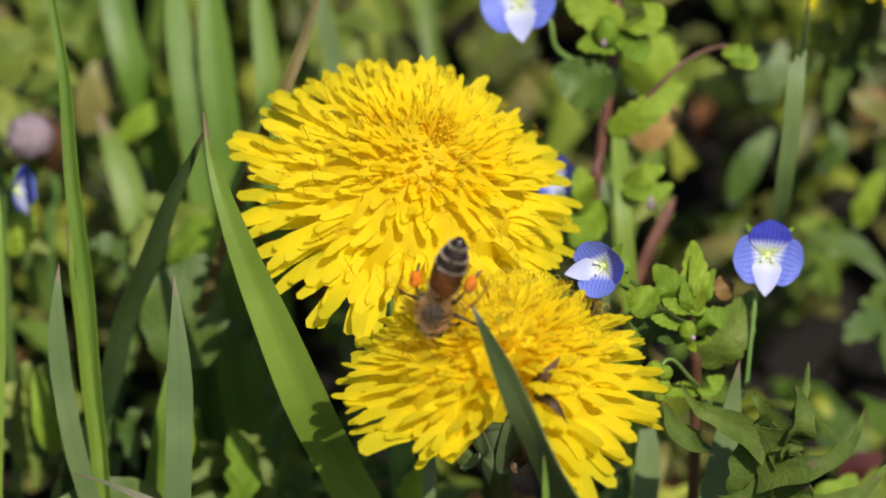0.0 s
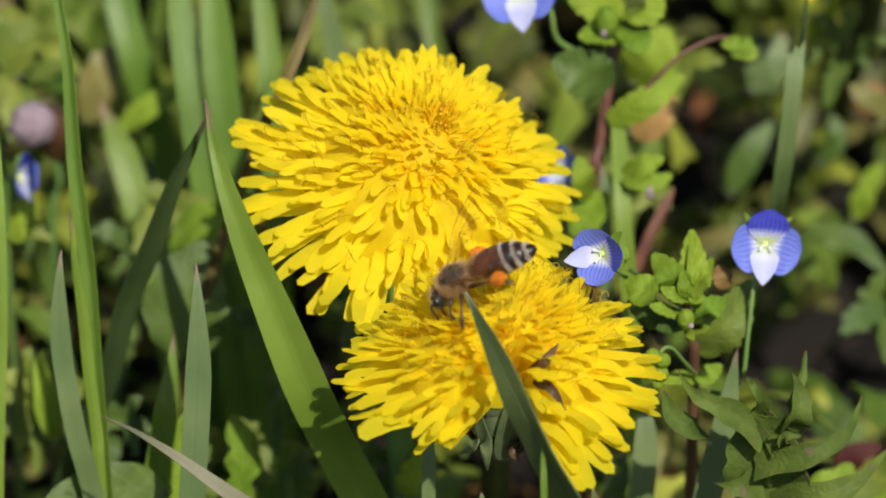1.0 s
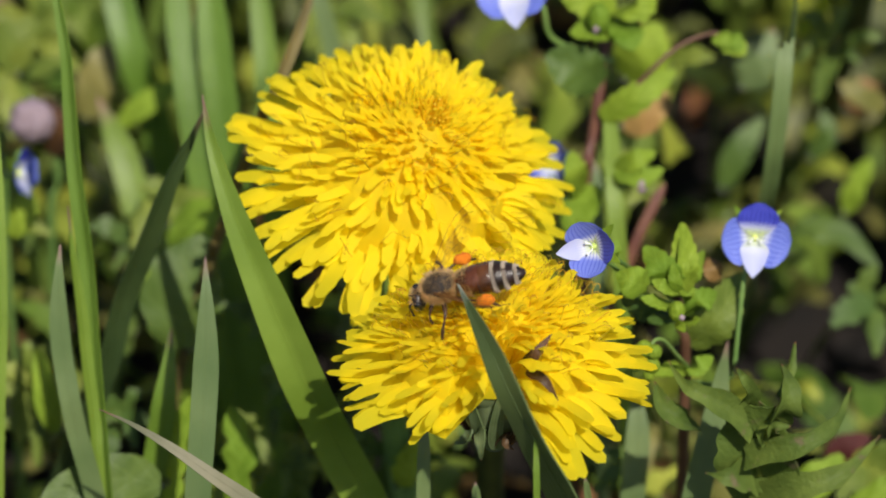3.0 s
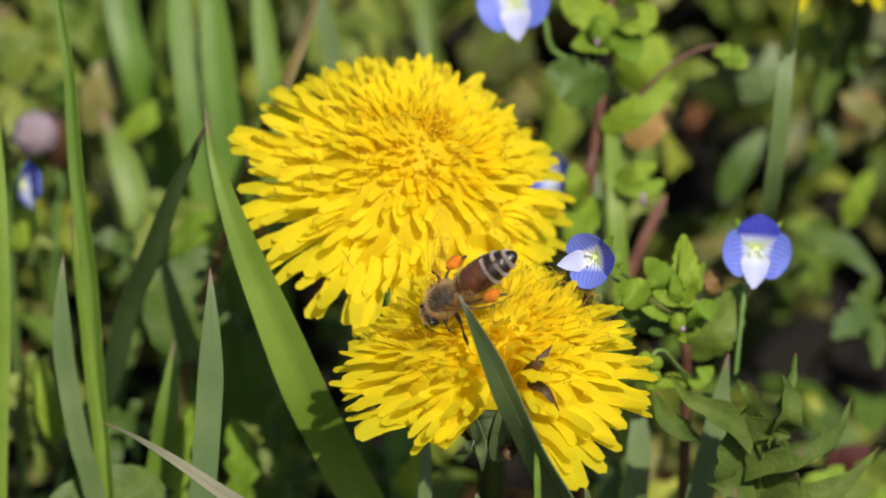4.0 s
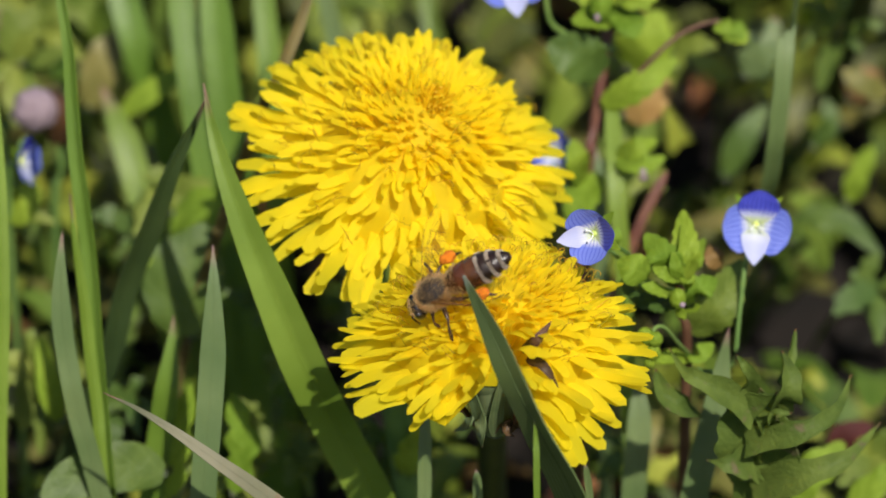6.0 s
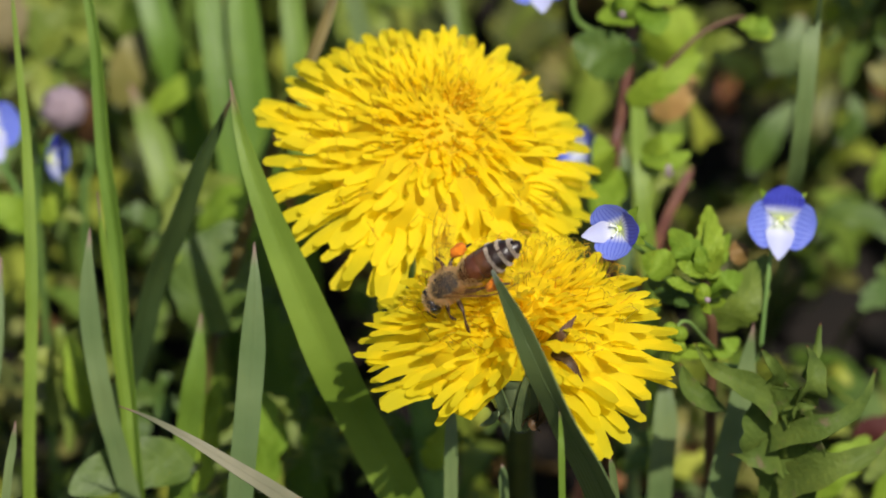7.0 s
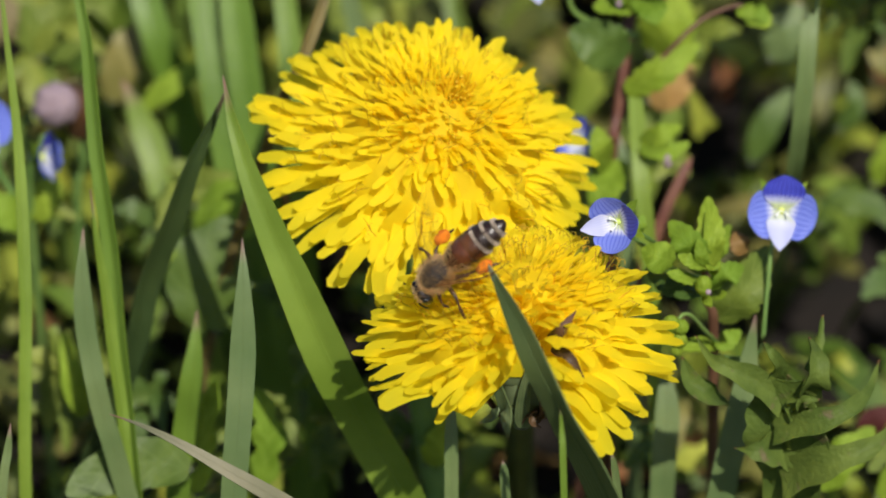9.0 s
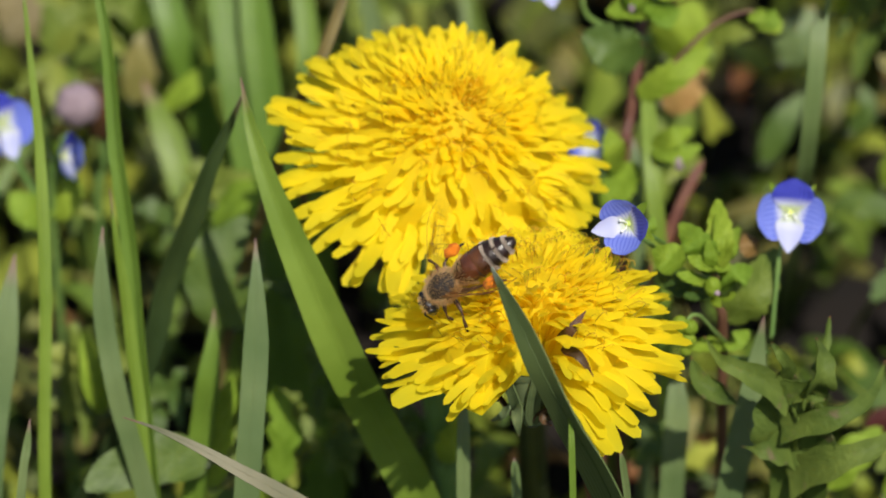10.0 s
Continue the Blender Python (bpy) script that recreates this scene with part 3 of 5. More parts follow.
# rings of strap florets from the rim to the middle: count, least and greatest reach (shares of the radius), width, rise of the tip in degrees
TIERS = [(62, 0.93, 1.05, 1.9, -12), (66, 0.84, 1.00, 1.65, -8), (68, 0.71, 0.92, 1.45, -5), (72, 0.56, 0.80, 1.25, 2), (74, 0.38, 0.66, 1.1, 14)]
PETALS = {}


def strap(reach, height, rise, s, sag=0.0):
    """Points along a floret, from the receptacle up and then out to its tip."""
    el = radians(rise)
    root = Vector((0.9 + 3.6 * s, 0, -1.0))
    tip = Vector((reach, 0, height))
    run = (tip - root).length
    a = root + Vector((0.35, 0, 1)) * run * (0.20 + 0.12 * (1 - s))
    b = tip - Vector((math.cos(el), 0, math.sin(el))) * run * 0.48
    out = []
    for k in range(8):
        t = k / 7
        p = root * (1 - t) ** 3 + a * (3 * t * (1 - t) ** 2) + b * (3 * t * t * (1 - t)) + tip * t ** 3
        out.append(p - Vector((0.15, 0, 1)) * (sag * 9 * max(0.0, t - 0.4) ** 2))
    return out


def petal_shape(r, reach, height, w, rise, s, sag=0.0):
    """A strap petal with a narrow foot, a slight channel and a five-toothed end."""
    pts = [p + Vector((0, r.gauss(0, 0.06) * k, 0)) for k, p in enumerate(strap(reach, height, rise, s, sag))]
    notch = r.uniform(0.10, 0.24)

    def wf(t):
        a = 0.34 + 0.66 * min(1, max(0.0, t - 0.12) / 0.50) ** 0.8
        if t > 0.86:
            a *= 1 - 0.30 * ((t - 0.86) / 0.14) ** 2
        return w * 0.5 * a
    cup = r.uniform(-0.06, 0.20)
    el = radians(max(0, rise))
    return film(pts, wf, (-math.sin(el), 0, math.cos(el)), cup, -cup * 0.9, 11, 2, r.gauss(0, 11),
                 tooth=lambda t, u: (notch * math.cos(u * 9.4) - 0.12 * abs(u)) if t > 0.99 else 0)


def petal_mesh(k, v, tall, wide):
    if (k, v, tall, wide) not in PETALS:
        r = random.Random(100 * k + v)
        cnt, lo, hi, w, rise = TIERS[k]
        s = lo + (hi - lo) * (v + 0.5) / 9
        PETALS[k, v, tall, wide] = mesh("petal", petal_shape(r, wide * s, dome(s, tall), w * r.uniform(0.80, 1.12), rise + r.gauss(0, 6), s, max(0, r.gauss(0, 0.25))),
                                        YELLOW if k < 4 else YELLOW_IN)
    return PETALS[k, v, tall, wide]


def parted(q, gap, share):
    return gap and abs((q - gap[0] + 180) % 360 - 180) < gap[1] * share


def core_shape(tall, wide, gap=None):
    """The packed mass of floret tubes under the petals."""
    verts, faces, uv = [], [], []
    n, m = 14, 40
    for i in range(n + 1):
        for j in range(m):
            q = 360 * j / m
            far = 3.6 if parted(q, gap, 1.25) else wide * 0.64
            rho = 0.05 + far * i / n
            z = dome(rho / wide, tall) * (0.98 - 0.85 * (rho / wide) ** 2) - 0.45 - 0.05 * rho if i < n else -1.0
            p = Vector((rho * math.cos(radians(q)), rho * math.sin(radians(q)), z))
            verts.append(p * (1 + 0.05 * noise.noise(p * 0.9)))
            uv.append((j / m, i / n))
    for i in range(n):
        for j in range(m):
            j2 = (j + 1) % m
            faces.append((i * m + j, i * m + m + j, i * m + m + j2, i * m + j2))
    return verts, faces, uv


def inner_florets(r, tall, wide, gap=None, loose=0.0, disc=0.52, count=330):
    """The narrow short florets of the disc, upright in the middle and leaning outwards round it."""
    out = []
    for i in range(count):
        q = i * 137.508 + r.gauss(0, 7)
        s = disc * math.sqrt((i + 0.5) / count)
        if wide * s > 6 and parted(q, gap, 0.9):
            continue
        rise = 76 - 62 * s / 0.5 + r.gauss(0, 7 + 4 * loose)
        w = r.uniform(0.60, 0.95)
        turn = Matrix.Rotation(radians(q), 3, "Z") @ Matrix.Rotation(radians(r.gauss(0, 6 + 8 * loose)), 3, "X")
        pts = strap(wide * s, dome(s, tall) + r.gauss(0.1, 0.40 + 0.15 * loose) - (0.9 if s < 0.12 else 0), rise, s)[3:]
        el = radians(rise)
        shut = 0.9 if s < 0.14 else r.uniform(0.05, 0.35)
        out.append(film([turn @ p for p in pts], lambda t: w * 0.5 * (0.55 + 0.45 * min(1, t * 1.6) - 0.35 * max(0, t - 0.86) / 0.14),
                         turn @ Vector((-math.sin(el), 0, math.cos(el))), shut, 0, 6, 1))
    return join(out)


def stigma_shapes(r, count, tall, wide, reach, gap=None):
    """Fine forked threads that stand out of the florets and curl at their ends."""
    out = []
    for i in range(count):
        q = r.uniform(0, 360)
        s = reach * r.random() ** 0.55
        if wide * s > 6 and parted(q, gap, 1.0):
            continue
        turn = Matrix.Rotation(radians(q), 3, "Z")
        el = radians(84 - 55 * s + r.gauss(0, 14))
        d = turn @ Vector((math.cos(el), r.gauss(0, 0.2), math.sin(el)))
        p = turn @ Vector((wide * s * 0.96, 0, dome(s, tall) + r.uniform(-0.3, 0.3)))
        e1 = Matrix.Rotation(r.uniform(0, 6.283), 3, d) @ d.cross(Vector((0.3, 0.1, 1))).normalized()
        ln = r.uniform(0.4, 1.5)
        b = p + d * ln * 0.5 + e1 * r.gauss(0, 0.15)
        out.append(tube([p - d * 1.6, p, b], lambda t: 0.045, 3, 3))
        k = r.uniform(0.55, 1.0)
        for sg in (-1, 1):
            c1 = b + d * 0.45 * k + e1 * sg * 0.35 * k
            c2 = b + d * 0.40 * k + e1 * sg * 0.85 * k
            c3 = b - d * 0.15 * k + e1 * sg * 1.0 * k
            out.append(tube([b, c1, c2, c3], lambda t: 0.036, 5, 3))
    return join(out)


def dandelion(base, centre, axis, wide, tall, seed, label, gap=None, short=None, hang=(), bend=(), green=None, wild=1.0, stigmas=140, reach=0.8, eye=0.0, disc=0.52, florets=330, droop=0.0):
    """A dandelion in bloom: stem, involucre with bracts, and a head of strap petals.
    wide, tall: the head's radius and height; gap: (angle, half width) where petals are parted; short: the same for a stretch of shorter petals; wild: unevenness; droop: degrees by which the front petals hang."""
    r = random.Random(seed)
    b, c = Vector(base), Vector(centre)
    ax = Vector(axis).normalized()
    plant = holder("dandelion", b, label, "dandelion", "dandelions in bloom")
    low = c - ax * 9.0 - b
    stem_pts = [Vector((0, 0, -4)), low * 0.4 + Vector((3, 2, 0)), low - ax * 7, low]
    slim = 0.64 if gap else 1.0
    if bend:
        stem_pts = [Vector((0, 0, -4))] + rel(b, bend) + [low]
    part("stem", tube(stem_pts, lambda t: 2.0 - 0.4 * t, 24, 12), green or STEM, plant, "smooth hollow green stem")
    head = part("flower_head", round_body((3.4, 4.8, 4.8), (0, 0, 0)), INVOLUCRE, plant)
    z = ax
    x = Vector((0, -1, 0)) - z * z.dot(Vector((0, -1, 0)))
    x.normalize()
    y = z.cross(x)
    rot = Matrix((x, y, z)).transposed().to_4x4()
    head.matrix_basis = Matrix.Translation((c - b) * MM) @ rot
    cup = tube([(0, 0, -9.5), (0, 0, -6), (0, 0, -2.5), (0, 0, -0.5)], lambda t: slim * (2.6 + 2.6 * t ** 0.8), 8, 16)
    part("involucre", cup, INVOLUCRE, head, "pale green cup of the flower head")
    for i in range(18):
        q = 6.283 * i / 18 + r.uniform(-0.1, 0.1)
        u = Vector((math.cos(q), math.sin(q), 0))
        if i % 2:
            pts = [u * 3.0 + Vector((0, 0, -9)), u * 5.2 + Vector((0, 0, -6.5)), u * 6.6 + Vector((0, 0, -7.4)), u * 7.2 + Vector((0, 0, -10.2))]
        else:
            pts = [u * 3.0 + Vector((0, 0, -9)), u * 5.0 + Vector((0, 0, -6)), u * 5.9 + Vector((0, 0, -2.5)), u * 6.0 + Vector((0, 0, 0.3))]
        dry = gap and r.random() < 0.6
        if gap:
            # shrunken bracts, some of them curled up and dry
            pts = [Vector((q3.x * slim, q3.y * slim, q3.z)) + Vector((r.gauss(0, 0.4), r.gauss(0, 0.4), (r.gauss(0, 0.5) - (q3.z + 5.8) * 0.55 * (q3.z < -6.6)) if n else 0)) for n, q3 in enumerate(pts)]
        part("bract", sheet(pts, leaf_width((1.2 if dry else 1.7) if gap else 2.2, 0.6), u + Vector((0, 0, 0.2)), 0.5 if dry else 0.2, 0, 0.25, 8, 2), BROWN_BRACT if dry else BRACT, head,
             "dry brown bract" if dry else "")
    part("floret_mass", core_shape(tall, wide, gap), YELLOW_IN, head, "packed yellow floret tubes")
    inner = [inner_florets(r, tall, wide, gap, wild - 1, disc, florets)]
    for k, (cnt, lo, hi, w, rise) in enumerate(TIERS):
        for i in range(cnt):
            q = 360 * i / cnt + 97 * k + r.gauss(0, 2.6 * wild)
            if parted(q, gap, r.uniform(0.88, 1.1) - 0.12 * k):
                continue
            m = (Matrix.Rotation(radians(q), 4, "Z") @ Matrix.Rotation(radians(r.gauss(0, 2.2 * wild) + droop * max(0, math.cos(radians(q))) * (1 - 0.22 * k)), 4, "Y")
                              @ Matrix.Rotation(radians(r.gauss(0, 5)), 4, "X") @ Matrix.Translation((0, r.gauss(0, 0.3) * (MM if k < 4 else 1) * wild, 0))
                              @ Matrix.Scale(r.uniform(0.97 - 0.05 * wild, 1.05) * (0.80 if k < 2 and parted(q, short, 1.0) else 1.0), 4))
            if k == 4:
                v, f, u = petal_shape(r, wide * r.uniform(lo, hi), dome((lo + hi) / 2, tall) + r.gauss(0, 0.5), w * r.uniform(0.8, 1.1), rise + r.gauss(0, 6), (lo + hi) / 2)
                inner.append(([m @ q3 for q3 in v], f, u))
                continue
            p = new("petal", petal_mesh(k, r.randrange(9), tall, wide))
            p.parent = head
            p.matrix_basis = m
    part("disc_floret_mass", join(inner), YELLOW_IN, head, "short deep yellow florets of the disc")["kind"] = "stuff"
    for q, sink, k, s in hang:
        # petals bent down at the borders of the parting
        p = new("petal", mesh("petal", petal_shape(r, wide * s, dome(s, tall) * 0.8, TIERS[k][3], TIERS[k][4], s, sink), YELLOW))
        p.parent = head
        p.matrix_basis = Matrix.Rotation(radians(q), 4, "Z")
    part("stigma_tuft", stigma_shapes(r, stigmas, tall, wide, reach, gap), STIGMA, head, "fine curled olive stigmas")["kind"] = "stuff"
    if eye:
        # closed dark florets at the very middle
        tips = []
        for i in range(46):
            q = i * 2.39996
            rho = eye * math.sqrt((i + 0.5) / 46)
            u = Vector((math.cos(q), math.sin(q), 0))
            f = u * rho + Vector((0, 0, dome(rho / wide, tall) - 0.8))
            tips.append(tube([f - Vector((0, 0, 2)), f + u * 0.2 + Vector((0, 0, 0.2)), f + u * 0.5 + Vector((r.gauss(0, 0.3), r.gauss(0, 0.3), r.uniform(0.7, 2.0)))],
                             lambda t: 0.30 - 0.16 * t, 5, 5))
        part("floret_tuft", join(tips), ORANGE, head, "closed orange florets in the middle")["kind"] = "stuff"
    return plant, head


upper, upper_head = dandelion(Vector((-5.8, 6.3, 0.0)), Vector((-4.8, 6.7, 102.7)), (0.27, -0.25, 0.93), 20.3, 13.8, 11,
                              "bright yellow dandelion in full bloom on an upright stem", stigmas=120, reach=0.9, eye=1.7, disc=0.50, florets=330, droop=10,
                              hang=((-24, 0.1, 0, 1.05), (-12, 0.1, 0, 1.06), (-97, 0.0, 0, 1.07), (-102, 0.1, 0, 1.06), (-99, -0.1, 0, 1.04)))
# Sun falls through the parting, so its stem gets the shade as dark colour.
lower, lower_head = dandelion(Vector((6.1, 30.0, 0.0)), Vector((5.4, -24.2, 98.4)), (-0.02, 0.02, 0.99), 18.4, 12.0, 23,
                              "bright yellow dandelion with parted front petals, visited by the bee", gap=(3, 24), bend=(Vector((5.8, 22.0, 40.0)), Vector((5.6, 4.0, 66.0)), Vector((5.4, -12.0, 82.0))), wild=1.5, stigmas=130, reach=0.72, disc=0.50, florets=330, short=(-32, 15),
                              green=STEM_DULL_SHADED, hang=((-16, 0.7, 3, 0.62), (-11, 1.0, 3, 0.56), (-6, 1.1, 4, 0.50), (-14, 0.5, 4, 0.52),
                                                    (25, 0.85, 1, 1.02), (31, 0.62, 1, 1.06), (36, 0.4, 0, 1.04), (28, 0.3, 3, 0.75)))
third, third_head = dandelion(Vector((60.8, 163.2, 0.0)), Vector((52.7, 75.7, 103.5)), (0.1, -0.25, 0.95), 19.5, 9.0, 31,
                              "yellow dandelion in bloom standing behind the speedwell", bend=(Vector((57.1, 108.9, 49.9)), Vector((56.9, 82.7, 82.2))), green=STEM_DULL_SHADED)
# withered bracts that stick out of the parted front of the visited flower
for pts, w in (([Vector((8.4, -30.5, 104.3)), Vector((9.8, -32.2, 107.1)), Vector((11.5, -30.2, 108.2))], 1.3), ([Vector((9.1, -31.7, 104.4)), Vector((10.7, -34.3, 105.0)), Vector((12.2, -34.8, 102.6))], 1.1), ([Vector((8.8, -31.4, 104.0)), Vector((9.7, -32.9, 104.5)), Vector((10.7, -33.3, 104.7))], 0.9)):
    base = lower.location / MM
    part("bract", sheet(rel(base, pts), leaf_width(w, 0.7), (0, -0.8, 0.6), 0.3, 0, 0.2, 10, 2), BROWN_BRACT, lower, "withered brown bract")


# ---- speedwell plants ----
def corolla_flower(parent, base, centre, facing, radius, lean=0.0, cup=1.0):
    """Four-petalled speedwell flower: broad top petal, two side petals, narrow pale bottom petal, two stamens."""
    z = Vector(facing).normalized()
    y = Vector((0, 0.3, 1)) - z * z.dot(Vector((0, 0.3, 1)))
    y.normalize()
    x = y.cross(z)
    fl = part("flower", round_body((0.4, 0.5, 0.5), (0, 0, 0), 8, 10), THROAT, parent, "blue four-petalled flower with pale throat")
    fl.matrix_basis = (Matrix.Translation((Vector(centre) - Vector(base)) * MM) @ Matrix((x, y, z)).transposed().to_4x4()
                       @ Matrix.Rotation(radians(lean), 4, "Z"))
    R = radius
    for ang, w, ln, m, zo in ((90, 1.22, 1.04, BLUE_TOP, 0.16), (193, 1.40, 1.0, BLUE_SIDE, 0.0), (-13, 1.40, 1.0, BLUE_SIDE, 0.05), (270, 0.92, 1.13, BLUE_LOW, 0.14)):
        a = radians(ang)
        u = Vector((math.cos(a), math.sin(a), 0))
        pts = [u * 0.25 + Vector((0, 0, zo)), u * R * 0.35 * ln + Vector((0, 0, zo + 0.30 * cup)), u * R * 0.7 * ln + Vector((0, 0, zo + 0.85 * cup)), u * R * ln + Vector((0, 0, zo + 1.25 * cup))]
        wf = lambda t, w=w: max(0.12, R * w * 0.5 * (math.sin(math.pi * (0.10 + 0.85 * t ** 1.15) ** 1.10) ** (0.66 if w > 1.3 else 0.82)))
        if w < 1:
            # the lowest petal is narrower and runs to a blunt point
            wf = lambda t: max(0.10, R * 0.45 * min(1.0, 0.3 + t / 0.4) * (1 - t ** 2.4) ** 0.9)
        part("petal", sheet(pts, wf, (0, 0, 1), 0.0, 0.20, 0.06, 16, 4, wave=0.03), m, fl)
    for sx in (-1, 1):
        part("stamen", join([tube([(0, 0, 0.3), (sx * 0.4, -0.1, 0.8), (sx * 0.6, -0.4, 1.15)], lambda t: 0.07, 6, 5),
                             round_body((0.17, 0.14, 0.14), (sx * 0.63, -0.43, 1.2), 6, 6)]), STAMEN, fl)
    for sx in (-1, 1):
        a = radians(90 + sx * 38)
        u = Vector((math.cos(a), math.sin(a), 0))
        part("sepal", sheet([Vector((0, 0, -0.4)), u * R * 0.6 + Vector((0, 0, -0.2)), u * R * 1.12 + Vector((0, 0, 0.2))], leaf_width(1.3), (0, 0, 1), 0.1, 0, 0.1, 8, 2), LEAF, fl, "small green sepal")
    return fl


def crenate_leaf(parent, base, pts, w, material=None, facing=(0, -0.6, 0.8), teeth=6.5, fold=0.18):
    return part("leaf", sheet(rel(base, pts), scallop_width(w, teeth), facing, fold, -0.15, 0.2, 52, 3, wave=0.06), material or LEAF, parent)


def stalk(parent, base, pts, r, material, name="stalk"):
    return part(name, tube(rel(base, pts), lambda t: r * (1 - 0.3 * t), 14, 8), material, parent)


def speedwell_beside():
    base = Vector((29.4, 4.0, 0.0))
    pl = holder("speedwell", base, "fresh green speedwell with scalloped leaves and blue flowers", "speedwell", "speedwell plants")
    stalk(pl, base, [base, Vector((28.7, 0.7, 76.7)), Vector((27.8, 0.5, 86.8)), Vector((27.1, 2.7, 93.4))], 0.75, RED_STEM, "stem")
    B = base
    crenate_leaf(pl, B, [Vector((27.9, -1.4, 92.8)), Vector((27.8, -1.6, 97.7)), Vector((27.8, 3.4, 99.5))], 3.6, LEAF, facing=(0.1, -0.8, 0.5))
    crenate_leaf(pl, B, [Vector((27.6, -3.5, 95.0)), Vector((27.5, -3.1, 98.1)), Vector((27.4, 0.7, 99.3))], 1.5, LEAF, facing=(0.3, -0.8, 0.4), teeth=1.0, fold=0.5)
    crenate_leaf(pl, B, [Vector((28.1, -0.4, 92.5)), Vector((29.2, 0.0, 94.8)), Vector((30.5, 3.9, 95.1))], 2.6, LEAF, facing=(0.6, -0.7, 0.4))
    crenate_leaf(pl, B, [Vector((27.2, -2.1, 93.5)), Vector((25.1, -3.9, 98.0)), Vector((23.1, -0.7, 99.0))], 3.9, LEAF, facing=(-0.3, -0.7, 0.6))
    crenate_leaf(pl, B, [Vector((27.2, -3.9, 94.5)), Vector((25.5, -6.7, 97.5)), Vector((23.8, -6.2, 98.1))], 2.0, LEAF, facing=(-0.2, -0.5, 0.8))
    crenate_leaf(pl, B, [Vector((26.9, -4.9, 94.8)), Vector((26.5, -5.9, 97.7)), Vector((26.2, -4.3, 99.0))], 1.7, LEAF, facing=(-0.1, -0.9, 0.4))
    crenate_leaf(pl, B, [Vector((26.9, -4.0, 92.6)), Vector((24.7, -6.4, 95.2)), Vector((22.6, -6.5, 95.9))], 2.2, LEAF, facing=(-0.1, -0.4, 0.9))
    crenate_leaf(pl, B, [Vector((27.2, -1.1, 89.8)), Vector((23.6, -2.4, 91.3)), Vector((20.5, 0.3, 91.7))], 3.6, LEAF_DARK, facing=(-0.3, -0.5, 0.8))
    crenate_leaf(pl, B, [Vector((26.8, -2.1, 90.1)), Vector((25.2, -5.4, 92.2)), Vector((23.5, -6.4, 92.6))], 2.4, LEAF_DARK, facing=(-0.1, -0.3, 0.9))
    crenate_leaf(pl, B, [Vector((27.7, -4.1, 94.2)), Vector((28.0, -5.7, 96.2)), Vector((28.6, -6.2, 96.3))], 2.0, LEAF, facing=(0.2, -0.5, 0.8))
    crenate_leaf(pl, B, [Vector((28.1, -2.1, 90.1)), Vector((29.7, -3.6, 93.2)), Vector((31.7, -1.3, 92.9))], 3.4, LEAF, facing=(0.4, -0.6, 0.6))
    crenate_leaf(pl, B, [Vector((27.9, -3.3, 90.1)), Vector((28.5, -5.7, 91.9)), Vector((29.4, -6.3, 92.8))], 1.6, LEAF, facing=(0.1, -0.4, 0.9))
    crenate_leaf(pl, B, [Vector((29.1, 0.7, 83.6)), Vector((32.1, 0.3, 88.2)), Vector((35.2, 5.6, 90.6))], 5.8, WEED, facing=(0.4, -0.6, 0.6), fold=0.3)
    crenate_leaf(pl, B, [Vector((29.0, -1.0, 81.2)), Vector((27.0, -3.2, 83.2)), Vector((24.5, -5.2, 83.9))], 2.4, LEAF, facing=(0, -0.4, 0.9))
    crenate_leaf(pl, B, [Vector((29.1, -1.0, 81.2)), Vector((29.9, -3.1, 83.5)), Vector((31.6, -1.6, 83.8))], 2.6, LEAF, facing=(0.2, -0.5, 0.8))
    # round seed capsule on its own stalk, swelling bud below the tuft, drooping capsules
    crenate_leaf(pl, B, [Vector((23.5, -4.6, 96.0)), Vector((21.6, -5.9, 97.7)), Vector((19.8, -4.5, 97.9))], 3.9, LEAF, facing=(-0.1, -0.8, 0.5), teeth=1.0, fold=0.12)
    stalk(pl, B, [Vector((27.1, -1.3, 91.2)), Vector((24.1, -3.2, 93.6)), Vector((21.7, -4.3, 96.5)), Vector((20.0, -3.5, 97.6)), Vector((18.6, -4.9, 99.9))], 0.3, STEM)
    bud = part("bud", round_body((1.0, 0.9, 1.35), Vector((26.7, -7.8, 94.9)) - B, 10, 12), LEAF, pl, "swelling green bud")
    part("bud_tip", round_body((0.35, 0.3, 0.4), Vector((27.1, -10.3, 95.8)) - B, 6, 8), MAUVE, pl, "greyish petal tip")
    crenate_leaf(pl, B, [Vector((26.7, -7.7, 93.4)), Vector((27.0, -9.6, 94.2)), Vector((27.4, -10.8, 94.2))], 1.2, LEAF, facing=(0, -0.8, 0.5), teeth=1.0)
    stalk(pl, B, [Vector((28.6, -2.3, 82.9)), Vector((27.0, -6.3, 87.5)), Vector((25.3, -9.4, 91.8)), Vector((24.3, -10.5, 92.9)), Vector((23.7, -11.2, 92.7))], 0.28, STEM)
    for cx, cz, w in ((-0.5, 0.0, 1.0), (0.7, -0.5, 0.9), (-0.9, -1.9, 0.95), (0.5, -2.4, 0.95), (0.2, -3.8, 0.7)):
        part("capsule", round_body((w, w * 0.8, w * 1.15), Vector((23.3, -11.9, 92.6)) + Vector((cx, 0, cz)) - B, 8, 10), LEAF, pl)
    stalk(pl, B, [Vector((28.7, 1.5, 77.8)), Vector((33.5, -2.5, 80.8)), Vector((34.6, -0.3, 87.4)), Vector((35.2, 2.3, 92.8)), Vector((36.3, 5.0, 95.8))], 0.32, STEM)
    corolla_flower(pl, B, Vector((36.3, 3.2, 97.5)), (0.05, -0.88, 0.48), 4.05, -6)
